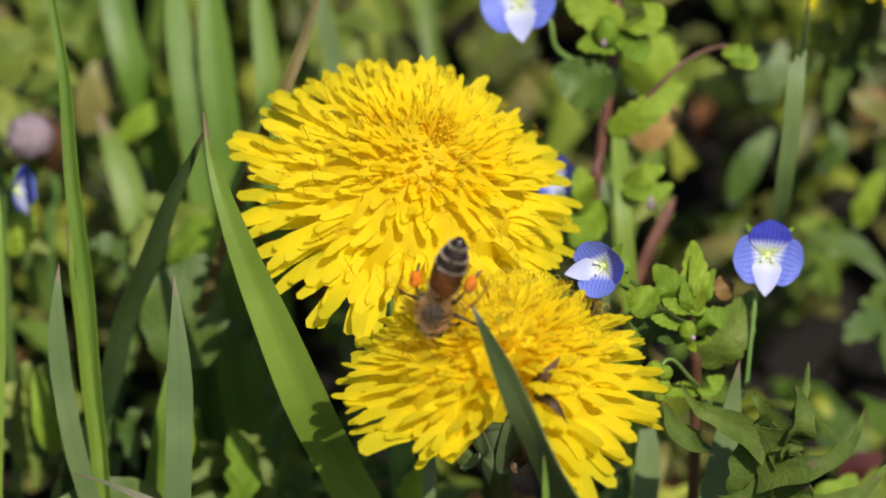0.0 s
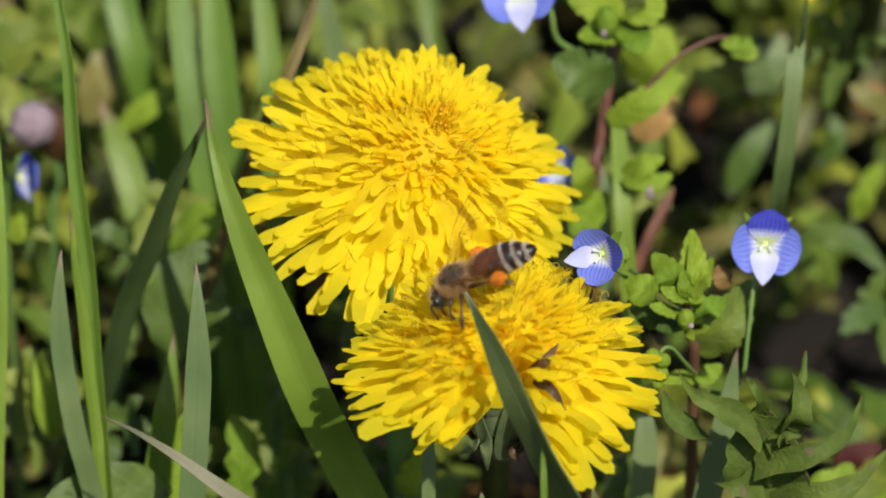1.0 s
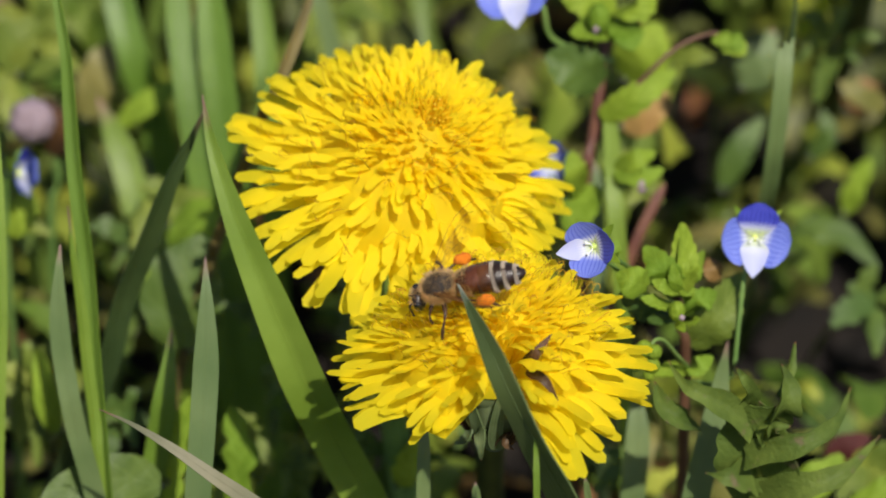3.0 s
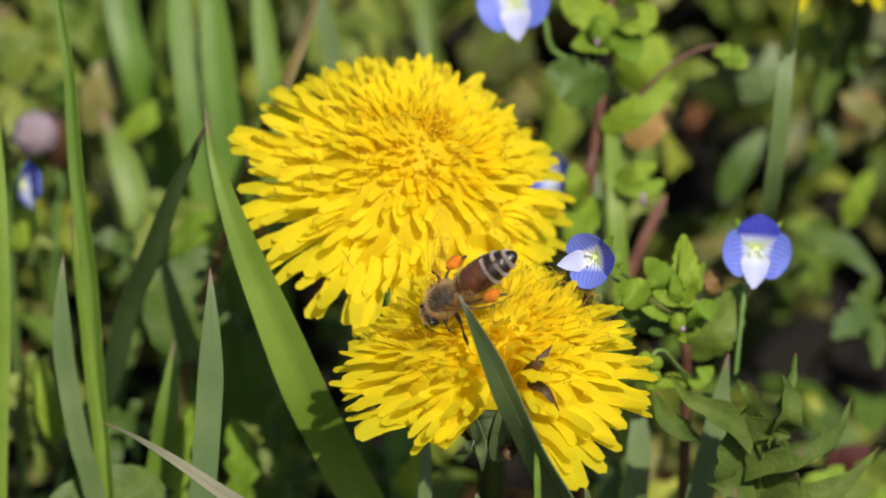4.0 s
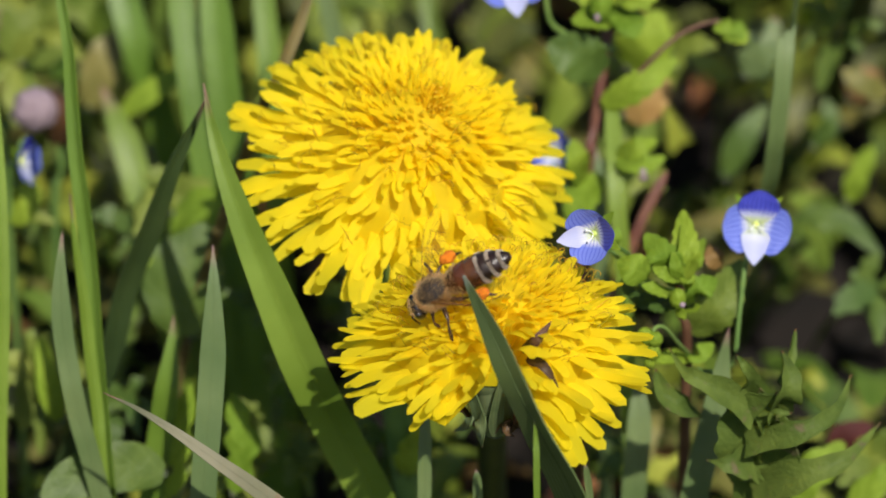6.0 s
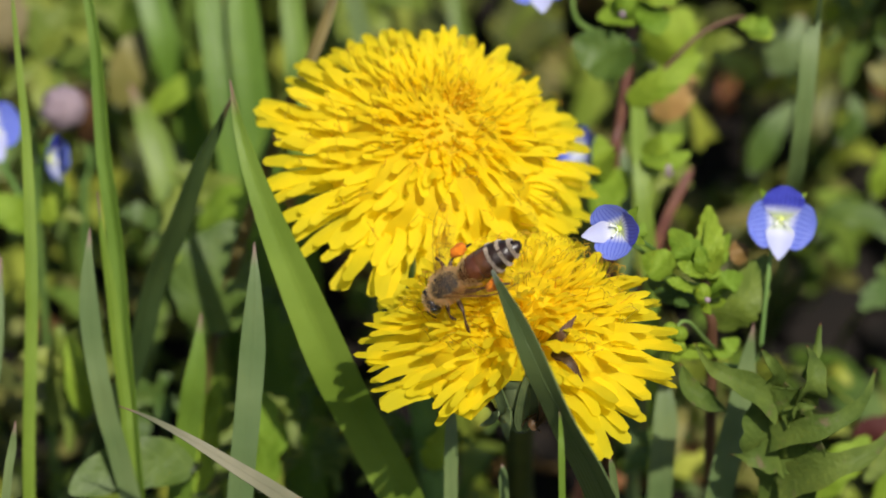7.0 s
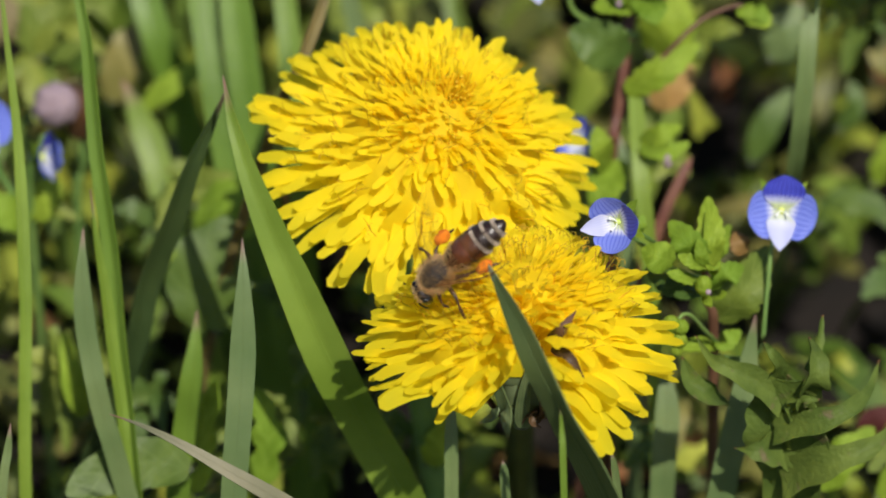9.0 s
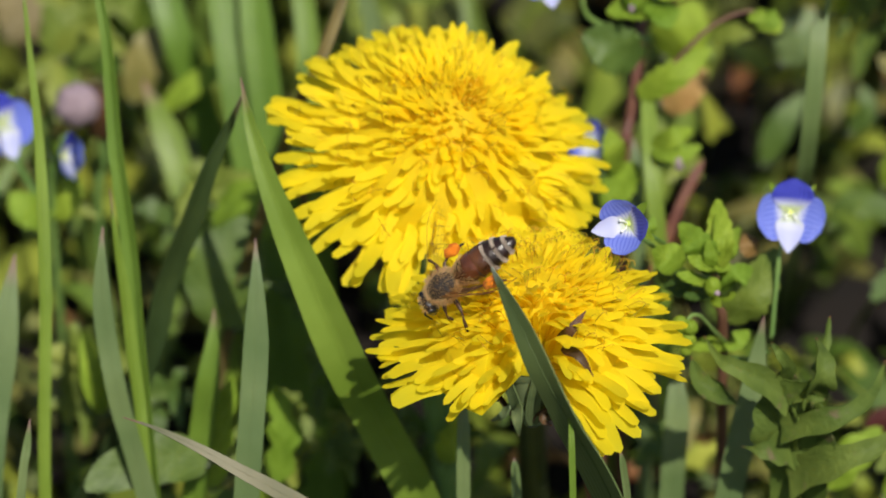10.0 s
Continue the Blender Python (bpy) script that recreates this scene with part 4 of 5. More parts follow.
    stalk(pl, B, [Vector((27.7, 2.0, 89.0)), Vector((23.3, 0.5, 93.7)), Vector((19.9, -6.5, 101.1)), Vector((16.1, -12.1, 107.2))], 0.28, STEM)
    corolla_flower(pl, B, Vector((16.6, -14.7, 108.9)), (-0.36, -0.84, 0.40), 3.15, -76, 2.0)
    crenate_leaf(pl, B, [Vector((20.0, 0.2, 96.8)), Vector((19.8, -0.3, 97.9)), Vector((20.1, 0.6, 99.1))], 1.6)
    crenate_leaf(pl, B, [Vector((32.2, 3.6, 91.1)), Vector((31.6, 3.5, 92.8)), Vector((31.2, 5.1, 93.3))], 2.6, DRY_LEAF)


def speedwell_behind():
    base = Vector((17.9, 38.4, 0.0))
    B = base
    pl = holder("speedwell", base, "leafy speedwell on a reddish stem with blue flowers", "speedwell", "speedwell plants")
    stalk(pl, B, [base, Vector((17.6, 33.7, 78.3)), Vector((18.5, 36.1, 88.6)), Vector((19.6, 39.2, 96.5)), Vector((20.4, 43.2, 102.3)), Vector((20.9, 48.1, 109.1))], 0.85, RED_STEM, "stem")
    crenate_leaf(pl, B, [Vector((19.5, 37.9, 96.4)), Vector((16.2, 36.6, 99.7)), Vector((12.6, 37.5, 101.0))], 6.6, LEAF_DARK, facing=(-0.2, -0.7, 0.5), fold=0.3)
    crenate_leaf(pl, B, [Vector((19.5, 35.6, 93.2)), Vector((23.9, 34.5, 96.8)), Vector((28.7, 37.2, 98.9))], 4.0, LEAF, facing=(0.2, -0.6, 0.6))
    crenate_leaf(pl, B, [Vector((21.2, 40.6, 102.2)), Vector((18.4, 37.6, 104.9)), Vector((15.6, 37.2, 104.4))], 4.0, LEAF, facing=(-0.1, -0.5, 0.9))
    crenate_leaf(pl, B, [Vector((21.3, 42.2, 104.5)), Vector((23.9, 39.2, 107.2)), Vector((26.0, 40.9, 107.8))], 4.8, LEAF, facing=(0.3, -0.5, 0.8))
    crenate_leaf(pl, B, [Vector((21.5, 43.5, 104.6)), Vector((17.7, 41.3, 106.7)), Vector((14.3, 42.1, 107.8))], 5.0, LEAF, facing=(-0.3, -0.6, 0.7))
    crenate_leaf(pl, B, [Vector((21.3, 41.8, 103.9)), Vector((22.5, 37.2, 104.4)), Vector((23.2, 35.2, 103.2))], 4.6, LEAF, facing=(0.2, -0.5, 0.9))
    crenate_leaf(pl, B, [Vector((21.6, 44.7, 106.3)), Vector((23.3, 43.3, 109.5)), Vector((25.4, 45.4, 110.7))], 5.2, LEAF, facing=(0.3, -0.6, 0.7))
    part("bud", round_body((1.45, 1.3, 2.2), Vector((19.0, 36.7, 106.9)) - B, 10, 12), LEAF, pl, "swelling green bud")
    part("bud_tip", round_body((0.40, 0.3, 0.6), Vector((18.5, 32.9, 107.6)) - B, 8, 10), MAUVE, pl, "pale bud tip")
    stalk(pl, B, [Vector((20.7, 36.1, 94.0)), Vector((24.0, 35.4, 98.2)), Vector((28.8, 37.9, 101.9)), Vector((33.4, 39.8, 102.8)), Vector((34.8, 39.2, 101.9))], 0.32, RED_STEM)
    for dx, dy in ((0, 0), (12, 10), (24, 4), (18, 24), (30, 18), (36, 30)):
        crenate_leaf(pl, B, [Vector(Vector((33.8, 39.7, 102.7))) + Vector((dx * 0.06, 0, -dy * 0.05)), Vector(Vector((34.4, 38.6, 102.8))) + Vector((dx * 0.06, 0, -dy * 0.05)), Vector(Vector((35.2, 38.1, 102.2))) + Vector((dx * 0.06, 0, -dy * 0.05))], 2.6)
    stalk(pl, B, [Vector((21.0, 40.3, 98.3)), Vector((13.6, 38.5, 102.7)), Vector((12.1, 38.4, 107.7)), Vector((9.0, 39.5, 109.4))], 0.4, STEM)
    corolla_flower(pl, B, Vector((8.5, 36.9, 110.9)), (-0.15, -0.75, 0.65), 4.5, 10)
    crenate_leaf(pl, B, [Vector((20.9, 30.1, 88.9)), Vector((23.5, 28.3, 91.6)), Vector((26.1, 29.7, 91.8))], 2.8, LEAF, facing=(0.2, -0.6, 0.7), teeth=2.5)
    crenate_leaf(pl, B, [Vector((21.1, 29.1, 89.2)), Vector((24.1, 26.3, 90.4)), Vector((27.0, 26.9, 91.2))], 2.8, LEAF, facing=(0.1, -0.5, 0.8), teeth=2.5)
    part("bud_tip", round_body((0.6, 0.5, 1.0), Vector((24.3, 25.6, 89.4)) - B, 8, 10), MAUVE, pl, "withered petal tip")
    crenate_leaf(pl, B, [Vector((18.8, 33.2, 84.6)), Vector((16.5, 28.7, 83.4)), Vector((15.1, 27.5, 81.7))], 5.0, LEAF, facing=(-0.3, -0.6, 0.7))
    stalk(pl, B, [Vector((18.5, 33.6, 78.3)), Vector((15.4, 38.5, 78.3)), Vector((13.5, 49.4, 76.4))], 0.35, STEM)
    corolla_flower(pl, B, Vector((13.3, 48.0, 78.0)), (0.3, -0.8, 0.5), 2.9, 0)
    crenate_leaf(pl, B, [Vector((17.3, 32.3, 83.4)), Vector((16.4, 29.0, 89.1)), Vector((15.7, 30.6, 91.4))], 3.6, LEAF, facing=(0.2, -0.7, 0.6))


def speedwell_beyond():
    base = Vector((-58.0, 48.3, 0.0))
    B = base
    pl = holder("speedwell", base, "speedwell with two blue flowers among tall grass", "speedwell", "speedwell plants")
    stalk(pl, B, [base, Vector((-55.8, 38.5, 74.8)), Vector((-54.1, 37.3, 83.5)), Vector((-53.3, 37.2, 86.9))], 0.6, STEM, "stem")
    corolla_flower(pl, B, Vector((-53.5, 35.9, 84.8)), (0.92, -0.3, 0.2), 3.0, 0)
    stalk(pl, B, [Vector((-56.3, 39.0, 73.7)), Vector((-59.5, 39.8, 80.1)), Vector((-60.1, 41.0, 85.3))], 0.5, STEM)
    corolla_flower(pl, B, Vector((-61.4, 39.8, 87.1)), (0.1, -0.85, 0.5), 4.2, 20)
    crenate_leaf(pl, B, [Vector((-56.2, 37.7, 73.7)), Vector((-58.8, 36.9, 76.0)), Vector((-60.9, 38.1, 77.7))], 5.0, LEAF)
    crenate_leaf(pl, B, [Vector((-55.8, 38.1, 74.3)), Vector((-53.8, 37.7, 77.2)), Vector((-52.4, 39.4, 79.5))], 5.0, LEAF)
    foot = Vector((-54.0, 66.0, 0.0))
    bud = holder("clover_bud", foot, "faded mauve flower bud on a brown stalk", "flower bud")
    v, f, u = round_body((3.0, 2.5, 3.1), Vector((-53.5, 54.7, 80.1)) - foot, 18, 22)
    part("petal_ball", ([q + (q - v[0]).normalized() * 0.9 * noise.noise(q * 0.9) for q in v], f, u), MAUVE, bud)
    part("calyx", tube(rel(foot, [Vector((-51.0, 57.7, 74.0)), Vector((-51.0, 57.0, 78.2)), Vector((-52.5, 56.0, 80.2))]), lambda t: 1.0 + 1.5 * math.sin(math.pi * (0.15 + 0.6 * t)), 8, 10), BROWN_BRACT, bud, "brown withered calyx")
    part("stalk", tube(rel(foot, [foot - Vector((0, 0, 4)), Vector((-52.4, 57.4, 59.7)), Vector((-51.1, 58.0, 67.5)), Vector((-51.0, 57.7, 74.0))]), lambda t: 0.6, 8, 8), STEM, bud)


speedwell_beside()
speedwell_behind()
speedwell_beyond()


# ---- toothed leaf of another dandelion ----
def toothed_leaf():
    base = Vector((37.1, -14.7, 0.0))
    B = base
    lf = holder("dandelion_leaf", base, "dull green toothed dandelion leaf with curled reddish lobes", "leaf")
    part("lamina", sheet(rel(B, [base, Vector((37.0, -16.3, 71.5)), Vector((36.2, -18.2, 79.3)), Vector((35.5, -17.9, 84.8)), Vector((34.7, -17.0, 89.7))]), lambda t: 0.25 + 5.0 * (1 - t ** 6) * (0.88 + 0.12 * abs(math.sin(t * 19))) * min(1, 0.25 + 1.5 * t), (-0.30, -0.9, 0.05), 0.10, 0.1, 0.3, 60, 4, wave=0.05), LEAF_RED, lf)
    part("rib", tube(rel(B, [base, Vector((36.9, -16.6, 71.8)), Vector((36.1, -18.6, 79.6)), Vector((35.4, -18.3, 85.2)), Vector((34.7, -17.6, 89.5))]), lambda t: 0.36 - 0.18 * t, 20, 8), WEED, lf, "pale green rib")

    def lobe(pts, w, facing, fold=0.15, power=1.5, material=LEAF_RED):
        part("lobe", sheet(rel(B, pts), lambda t: max(0.06, w * 0.5 * (1 - t ** 1.2) ** power * (0.9 + 0.1 * math.cos(t * 21))), facing, fold, 0.1, 0.22, 26, 3, wave=0.04), material, lf)
    lobe([Vector((35.5, -18.7, 86.5)), Vector((31.7, -18.8, 89.8)), Vector((28.6, -18.8, 91.6)), Vector((26.9, -17.3, 91.9)), Vector((25.5, -13.9, 92.4))], 4.0, (-0.10, -0.75, 0.62), 0.35, 1.0)
    lobe([Vector((34.4, -18.0, 89.2)), Vector((34.7, -19.2, 91.9)), Vector((33.6, -19.9, 94.4)), Vector((32.9, -18.0, 94.4))], 2.4, (0.1, -0.8, 0.6), 0.40, 0.8)
    lobe([Vector((34.7, -18.9, 87.1)), Vector((36.4, -19.8, 89.2)), Vector((37.3, -20.5, 90.8))], 6.0, (-0.10, -0.85, 0.50), 0.12, 1.5)
    lobe([Vector((37.2, -19.3, 88.3)), Vector((38.5, -21.3, 91.4)), Vector((38.7, -19.8, 93.5)), Vector((38.2, -15.8, 93.3))], 4.4, (0.35, -0.6, 0.7), 0.45, 0.8)
    lobe([Vector((38.1, -18.0, 90.1)), Vector((39.3, -15.5, 91.9)), Vector((40.0, -12.7, 94.1))], 2.0, (0.6, -0.6, 0.5), 0.30, 0.7)
    lobe([Vector((34.4, -18.9, 82.7)), Vector((38.7, -21.7, 85.8)), Vector((42.2, -21.4, 87.1)), Vector((45.0, -17.7, 87.1)), Vector((46.6, -13.3, 88.1))], 3.8, (0.0, -0.75, 0.65), 0.28, 0.9)
    lobe([Vector((35.5, -17.8, 74.7)), Vector((40.6, -21.1, 79.6)), Vector((45.6, -20.5, 81.4)), Vector((50.2, -14.9, 82.3))], 5.6, (0.0, -0.75, 0.65), 0.25, 1.0)
    lobe([Vector((35.4, -18.1, 79.5)), Vector((32.5, -20.0, 80.3)), Vector((29.9, -18.9, 80.0))], 6.0, (-0.10, -0.85, 0.50), 0.12, 1.5)
    lobe([Vector((36.7, -20.1, 86.2)), Vector((37.3, -21.9, 88.9)), Vector((39.0, -21.8, 89.0))], 1.8, (0.2, -0.6, 0.7), 0.50, 0.6, LEAF_RED)
    thing("leaf", sheet([Vector((29.4, -14.4, 82.9)), Vector((27.0, -17.0, 86.2)), Vector((25.1, -16.1, 87.5)), Vector((24.1, -12.8, 88.6))], leaf_width(2.6, 0.9), (-0.2, -0.5, 0.8), 0.5, 0, 0.25, 18, 3), LEAF_RED, Vector((29.4, -14.4, 82.9)), "small curled leaf with a reddish margin", "leaf")


toothed_leaf()


def broad(pts, w, material, label, facing=(0, -0.5, 0.85), root=(0, 3), teeth=3.5, deep=0.14):
    q = Vector(pts[0])
    foot = q + Vector((root[0] * 0.01, 0.819, -0.574)) * ((q.z + 4) / 0.574)
    lf = holder("weed_leaf", foot, label, "leaf", "broad weed leaves behind the flowers")
    part("blade", sheet(rel(foot, pts), scallop_width(w, teeth, deep), facing, 0.15, -0.12, 0.25, 26, 3, wave=0.07), material, lf)
    part("stalk", tube(rel(foot, [foot, foot.lerp(q, 0.5) + Vector((1.5, 1, 0)), q]), lambda t: 0.5, 8, 8), STEM_DULL_SHADED, lf)


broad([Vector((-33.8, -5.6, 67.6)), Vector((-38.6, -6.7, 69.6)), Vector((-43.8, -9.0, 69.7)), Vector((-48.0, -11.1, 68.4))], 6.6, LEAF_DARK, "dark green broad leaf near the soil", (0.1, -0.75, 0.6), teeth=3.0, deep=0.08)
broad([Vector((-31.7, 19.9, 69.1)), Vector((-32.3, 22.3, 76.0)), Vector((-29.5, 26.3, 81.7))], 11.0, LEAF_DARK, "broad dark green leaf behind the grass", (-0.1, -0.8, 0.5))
broad([Vector((-35.4, 46.8, 69.1)), Vector((-31.8, 43.1, 70.8)), Vector((-27.7, 39.8, 69.6))], 9.0, LEAF, "broad light green weed leaf", (0, -0.7, 0.7))
broad([Vector((-26.1, 2.4, 58.2)), Vector((-24.9, 4.5, 64.5)), Vector((-26.2, 7.9, 69.3))], 5.0, LEAF, "light green narrow leaf near the soil", (-0.3, -0.6, 0.8), teeth=3.0, deep=0.5)
broad([Vector((-33.6, -1.0, 60.1)), Vector((-32.9, 1.0, 66.5)), Vector((-30.7, 3.7, 73.8))], 4.4, LEAF, "light green narrow leaf near the soil", (0.3, -0.6, 0.8), teeth=3.0, deep=0.4)
broad([Vector((-49.1, 79.8, 64.1)), Vector((-47.2, 81.7, 70.2)), Vector((-44.7, 84.3, 74.0))], 5.5, UNDER_C, "pale olive leaf far back", (0, -0.8, 0.6))
broad([Vector((-44.2, 69.1, 69.7)), Vector((-39.5, 69.4, 73.6)), Vector((-33.1, 71.5, 76.6))], 3.6, LEAF, "long leaf with a yellowed margin far back", (0, -0.5, 0.9), teeth=1.0, deep=0.1)
broad([Vector((40.4, 70.5, 75.1)), Vector((42.5, 70.7, 79.0)), Vector((44.2, 73.1, 82.4))], 6.0, BLADE_BLUE, "pale bluish lobed leaf far back", (0, -0.8, 0.6), teeth=2.5, deep=0.4)
broad([Vector((60.6, 75.9, 68.9)), Vector((57.3, 74.7, 70.6)), Vector((53.8, 76.0, 72.5))], 4.0, UNDER_C, "pale olive leaf behind the cut blade", (0.1, -0.6, 0.8), teeth=2.0, deep=0.3)
broad([Vector((55.2, 70.6, 54.4)), Vector((56.6, 71.2, 58.7)), Vector((58.5, 73.4, 61.8))], 3.6, LEAF, "narrow light green leaf far back", (-0.2, -0.6, 0.8), teeth=2.0, deep=0.3)
broad([Vector((48.3, 77.6, 78.3)), Vector((50.4, 77.6, 81.8)), Vector((51.9, 79.3, 84.3))], 3.2, LEAF, "narrow light green leaf far back", (0.2, -0.6, 0.8), teeth=1.5, deep=0.3)
broad([Vector((50.6, 75.0, 60.7)), Vector((52.7, 75.1, 64.4)), Vector((51.9, 77.1, 67.2))], 3.0, LEAF_DARK, "small green leaf far back", (0.1, -0.6, 0.8), teeth=2.0, deep=0.3)
broad([Vector((39.0, 79.3, 52.7)), Vector((41.2, 80.5, 58.1)), Vector((44.7, 83.3, 61.9))], 4.0, LEAF_DARK, "dull green leaf in the gap", (0, -0.8, 0.6), teeth=1.0, deep=0.1)
broad([Vector((24.2, 64.4, 80.4)), Vector((26.2, 62.7, 85.0)), Vector((28.1, 65.2, 88.6))], 8.0, LEAF, "bright yellow-green leaf behind the stem", (0, -0.8, 0.6))
broad([Vector((57.3, 92.2, 57.3)), Vector((59.1, 91.7, 60.1)), Vector((61.4, 92.4, 61.0))], 5.0, DRY_LEAF, "dry orange leaf on the soil", (0, -0.8, 0.6))
broad([Vector((56.5, 93.5, 52.2)), Vector((58.7, 93.2, 55.3)), Vector((61.9, 93.4, 55.6))], 4.0, UNDER_C, "pale olive leaf far back", (0, -0.8, 0.6))
broad([Vector((46.6, 59.4, 55.8)), Vector((49.5, 59.5, 59.4)), Vector((54.0, 59.0, 58.8)), Vector((58.5, 56.4, 55.1))], 4.0, LEAF_DARK, "arched dull green leaf in the back", (0, -0.5, 0.9), teeth=1.0, deep=0.1)
broad([Vector((-5.8, 7.0, 57.7)), Vector((-4.4, 6.7, 60.8)), Vector((-3.4, 8.7, 63.6))], 4.0, LEAF, "small light green leaf under the flower", (0, -0.7, 0.7), teeth=2.5, deep=0.35)
broad([Vector((-48.8, 18.6, 56.8)), Vector((-50.0, 19.8, 62.1)), Vector((-51.0, 23.1, 66.7))], 3.6, LEAF, "light green leaf among grass stalks", (0.4, -0.6, 0.6), teeth=1.5, deep=0.15)
broad([Vector((23.4, 54.2, 79.6)), Vector((26.0, 53.4, 82.0)), Vector((29.2, 54.9, 84.1))], 5.4, DRY_ORANGE, "dry orange leaf on the soil", (0, -0.7, 0.7), teeth=1.0, deep=0.05)
broad([Vector((49.5, 24.0, 47.1)), Vector((51.5, 23.9, 50.4)), Vector((54.7, 24.5, 51.3))], 3.6, DARK_RED, "dark red withered leaf on the soil", (0.3, -0.5, 0.8), teeth=1.5, deep=0.2)
broad([Vector((-64.5, 114.9, 54.8)), Vector((-67.8, 116.3, 56.9)), Vector((-72.0, 118.2, 59.6))], 12.0, BLADE_BROWN, "brown withered leaf on the soil", (0, -0.6, 0.8))


broad([Vector((42.2, 4.7, 54.7)), Vector((45.4, 5.4, 59.1)), Vector((49.0, 7.4, 61.9))], 5.0, LEAF, "yellow-green leaf under the toothed one", (0.1, -0.6, 0.8), teeth=2.5, deep=0.3)
broad([Vector((49.6, 3.9, 53.5)), Vector((53.1, 4.5, 57.8)), Vector((56.6, 5.6, 59.3))], 4.2, LEAF, "yellow-green leaf under the toothed one", (-0.1, -0.6, 0.8), teeth=2.0, deep=0.3)


def weed_sprig(top, seed, size=1.0, material=None):
    """A ragged little weed: a bent stalk with a tuft of lobed leaves at its end."""
    r = random.Random(seed)
    q = Vector(top)
    foot = q + Vector((r.uniform(-4, 4), 0.819 * (q.z + 4) / 0.9, -(q.z + 4)))
    sp = holder("weed", foot, "small ragged green weed among the grass", "weed", "small weeds under the flowers")
    part("stalk", tube(rel(foot, [foot, foot.lerp(q, 0.55) + Vector((r.uniform(-2, 2), 0, 3)), q]), lambda t: 0.5 - 0.2 * t, 10, 6), STEM_DULL_SHADED, sp)
    for i in range(7):
        a = 6.283 * i / 7 + r.uniform(-0.4, 0.4)
        ln = r.uniform(3.6, 6.6) * size
        u = Vector((math.cos(a), 0.574 * math.sin(a) - 0.3, 0.819 * math.sin(a) + 0.15)).normalized()
        b = q + Vector((r.uniform(-1.5, 1.5), r.uniform(-1, 1), r.uniform(-2.5, 1.0)))
        pts = [b, b + u * ln * 0.5 + Vector((0, 0, 0.5)), b + u * ln + Vector((0, 0, r.uniform(-1.2, 0.4)))]
        part("leaf", sheet(rel(foot, pts), scallop_width(ln * r.uniform(0.38, 0.6), r.choice((1.5, 2.5)), r.uniform(0.25, 0.55)),
                           (r.uniform(-0.5, 0.5), -0.6, r.uniform(0.3, 0.9)), r.uniform(0.1, 0.4), -0.1, 0.2, 16, 2), material or LEAF, sp)


# weeds among the tall grass
for n, (top, size, m) in enumerate(((Vector((-50.7, 24.3, 61.4)), 1.2, WEED), (Vector((-53.3, 24.6, 54.9)), 1.0, WEED), (Vector((-26.7, 17.0, 58.1)), 1.0, WEED), (Vector((-24.7, 11.5, 57.1)), 1.1, WEED),
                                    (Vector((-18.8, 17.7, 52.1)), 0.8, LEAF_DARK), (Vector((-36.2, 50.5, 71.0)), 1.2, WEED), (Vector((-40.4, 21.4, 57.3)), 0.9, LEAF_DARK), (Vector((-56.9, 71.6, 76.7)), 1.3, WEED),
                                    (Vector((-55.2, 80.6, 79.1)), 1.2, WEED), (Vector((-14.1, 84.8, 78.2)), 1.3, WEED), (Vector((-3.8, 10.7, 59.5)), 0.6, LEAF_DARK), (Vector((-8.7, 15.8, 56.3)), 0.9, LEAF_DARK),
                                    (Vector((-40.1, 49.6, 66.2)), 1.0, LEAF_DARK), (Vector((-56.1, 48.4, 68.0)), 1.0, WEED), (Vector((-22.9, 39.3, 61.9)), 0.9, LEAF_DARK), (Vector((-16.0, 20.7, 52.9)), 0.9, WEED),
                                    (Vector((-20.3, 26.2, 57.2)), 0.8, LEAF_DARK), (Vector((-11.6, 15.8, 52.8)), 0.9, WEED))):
    weed_sprig(top, 60 + n, size, m)
# weeds behind the speedwell
for n, (top, size, m) in enumerate(((Vector((52.6, 14.2, 54.0)), 1.1, WEED), (Vector((55.9, 45.7, 57.2)), 1.1, LEAF_DARK), (Vector((29.5, 67.4, 81.1)), 1.1, WEED),
                                    (Vector((26.2, 47.0, 76.5)), 0.7, WEED), (Vector((22.1, 11.9, 57.6)), 0.8, LEAF_DARK), (Vector((52.7, 75.9, 79.3)), 1.1, LEAF_DARK))):
    weed_sprig(top, 90 + n, size, m)


# ---- undergrowth ----
VIEW = Vector((0, math.cos(radians(35)), -math.sin(radians(35))))
MIDDLE = Vector((0, 0, 100))


def clear_of_flowers(pts, least):
    for p in pts:
        q = Vector(p) - MIDDLE
        d = q.dot(VIEW)
        if d < least:
            return False
    return True


# Openings kept free of leaves so the darkened soil reads as shaded hollows.
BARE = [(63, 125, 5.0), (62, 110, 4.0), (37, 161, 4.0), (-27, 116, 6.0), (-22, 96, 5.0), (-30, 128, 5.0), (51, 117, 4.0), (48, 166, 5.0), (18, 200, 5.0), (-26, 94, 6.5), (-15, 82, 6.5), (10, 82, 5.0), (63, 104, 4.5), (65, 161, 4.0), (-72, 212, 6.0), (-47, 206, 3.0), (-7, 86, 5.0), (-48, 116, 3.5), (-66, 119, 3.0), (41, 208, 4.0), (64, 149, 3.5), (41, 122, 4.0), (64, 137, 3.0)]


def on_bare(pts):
    """Hollows among the weeds, slanting up along the line of view, where the soil, darkened to stand for deep shade,
    lies open.
    """
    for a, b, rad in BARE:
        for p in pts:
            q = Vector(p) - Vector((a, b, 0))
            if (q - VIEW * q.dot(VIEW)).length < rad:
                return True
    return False


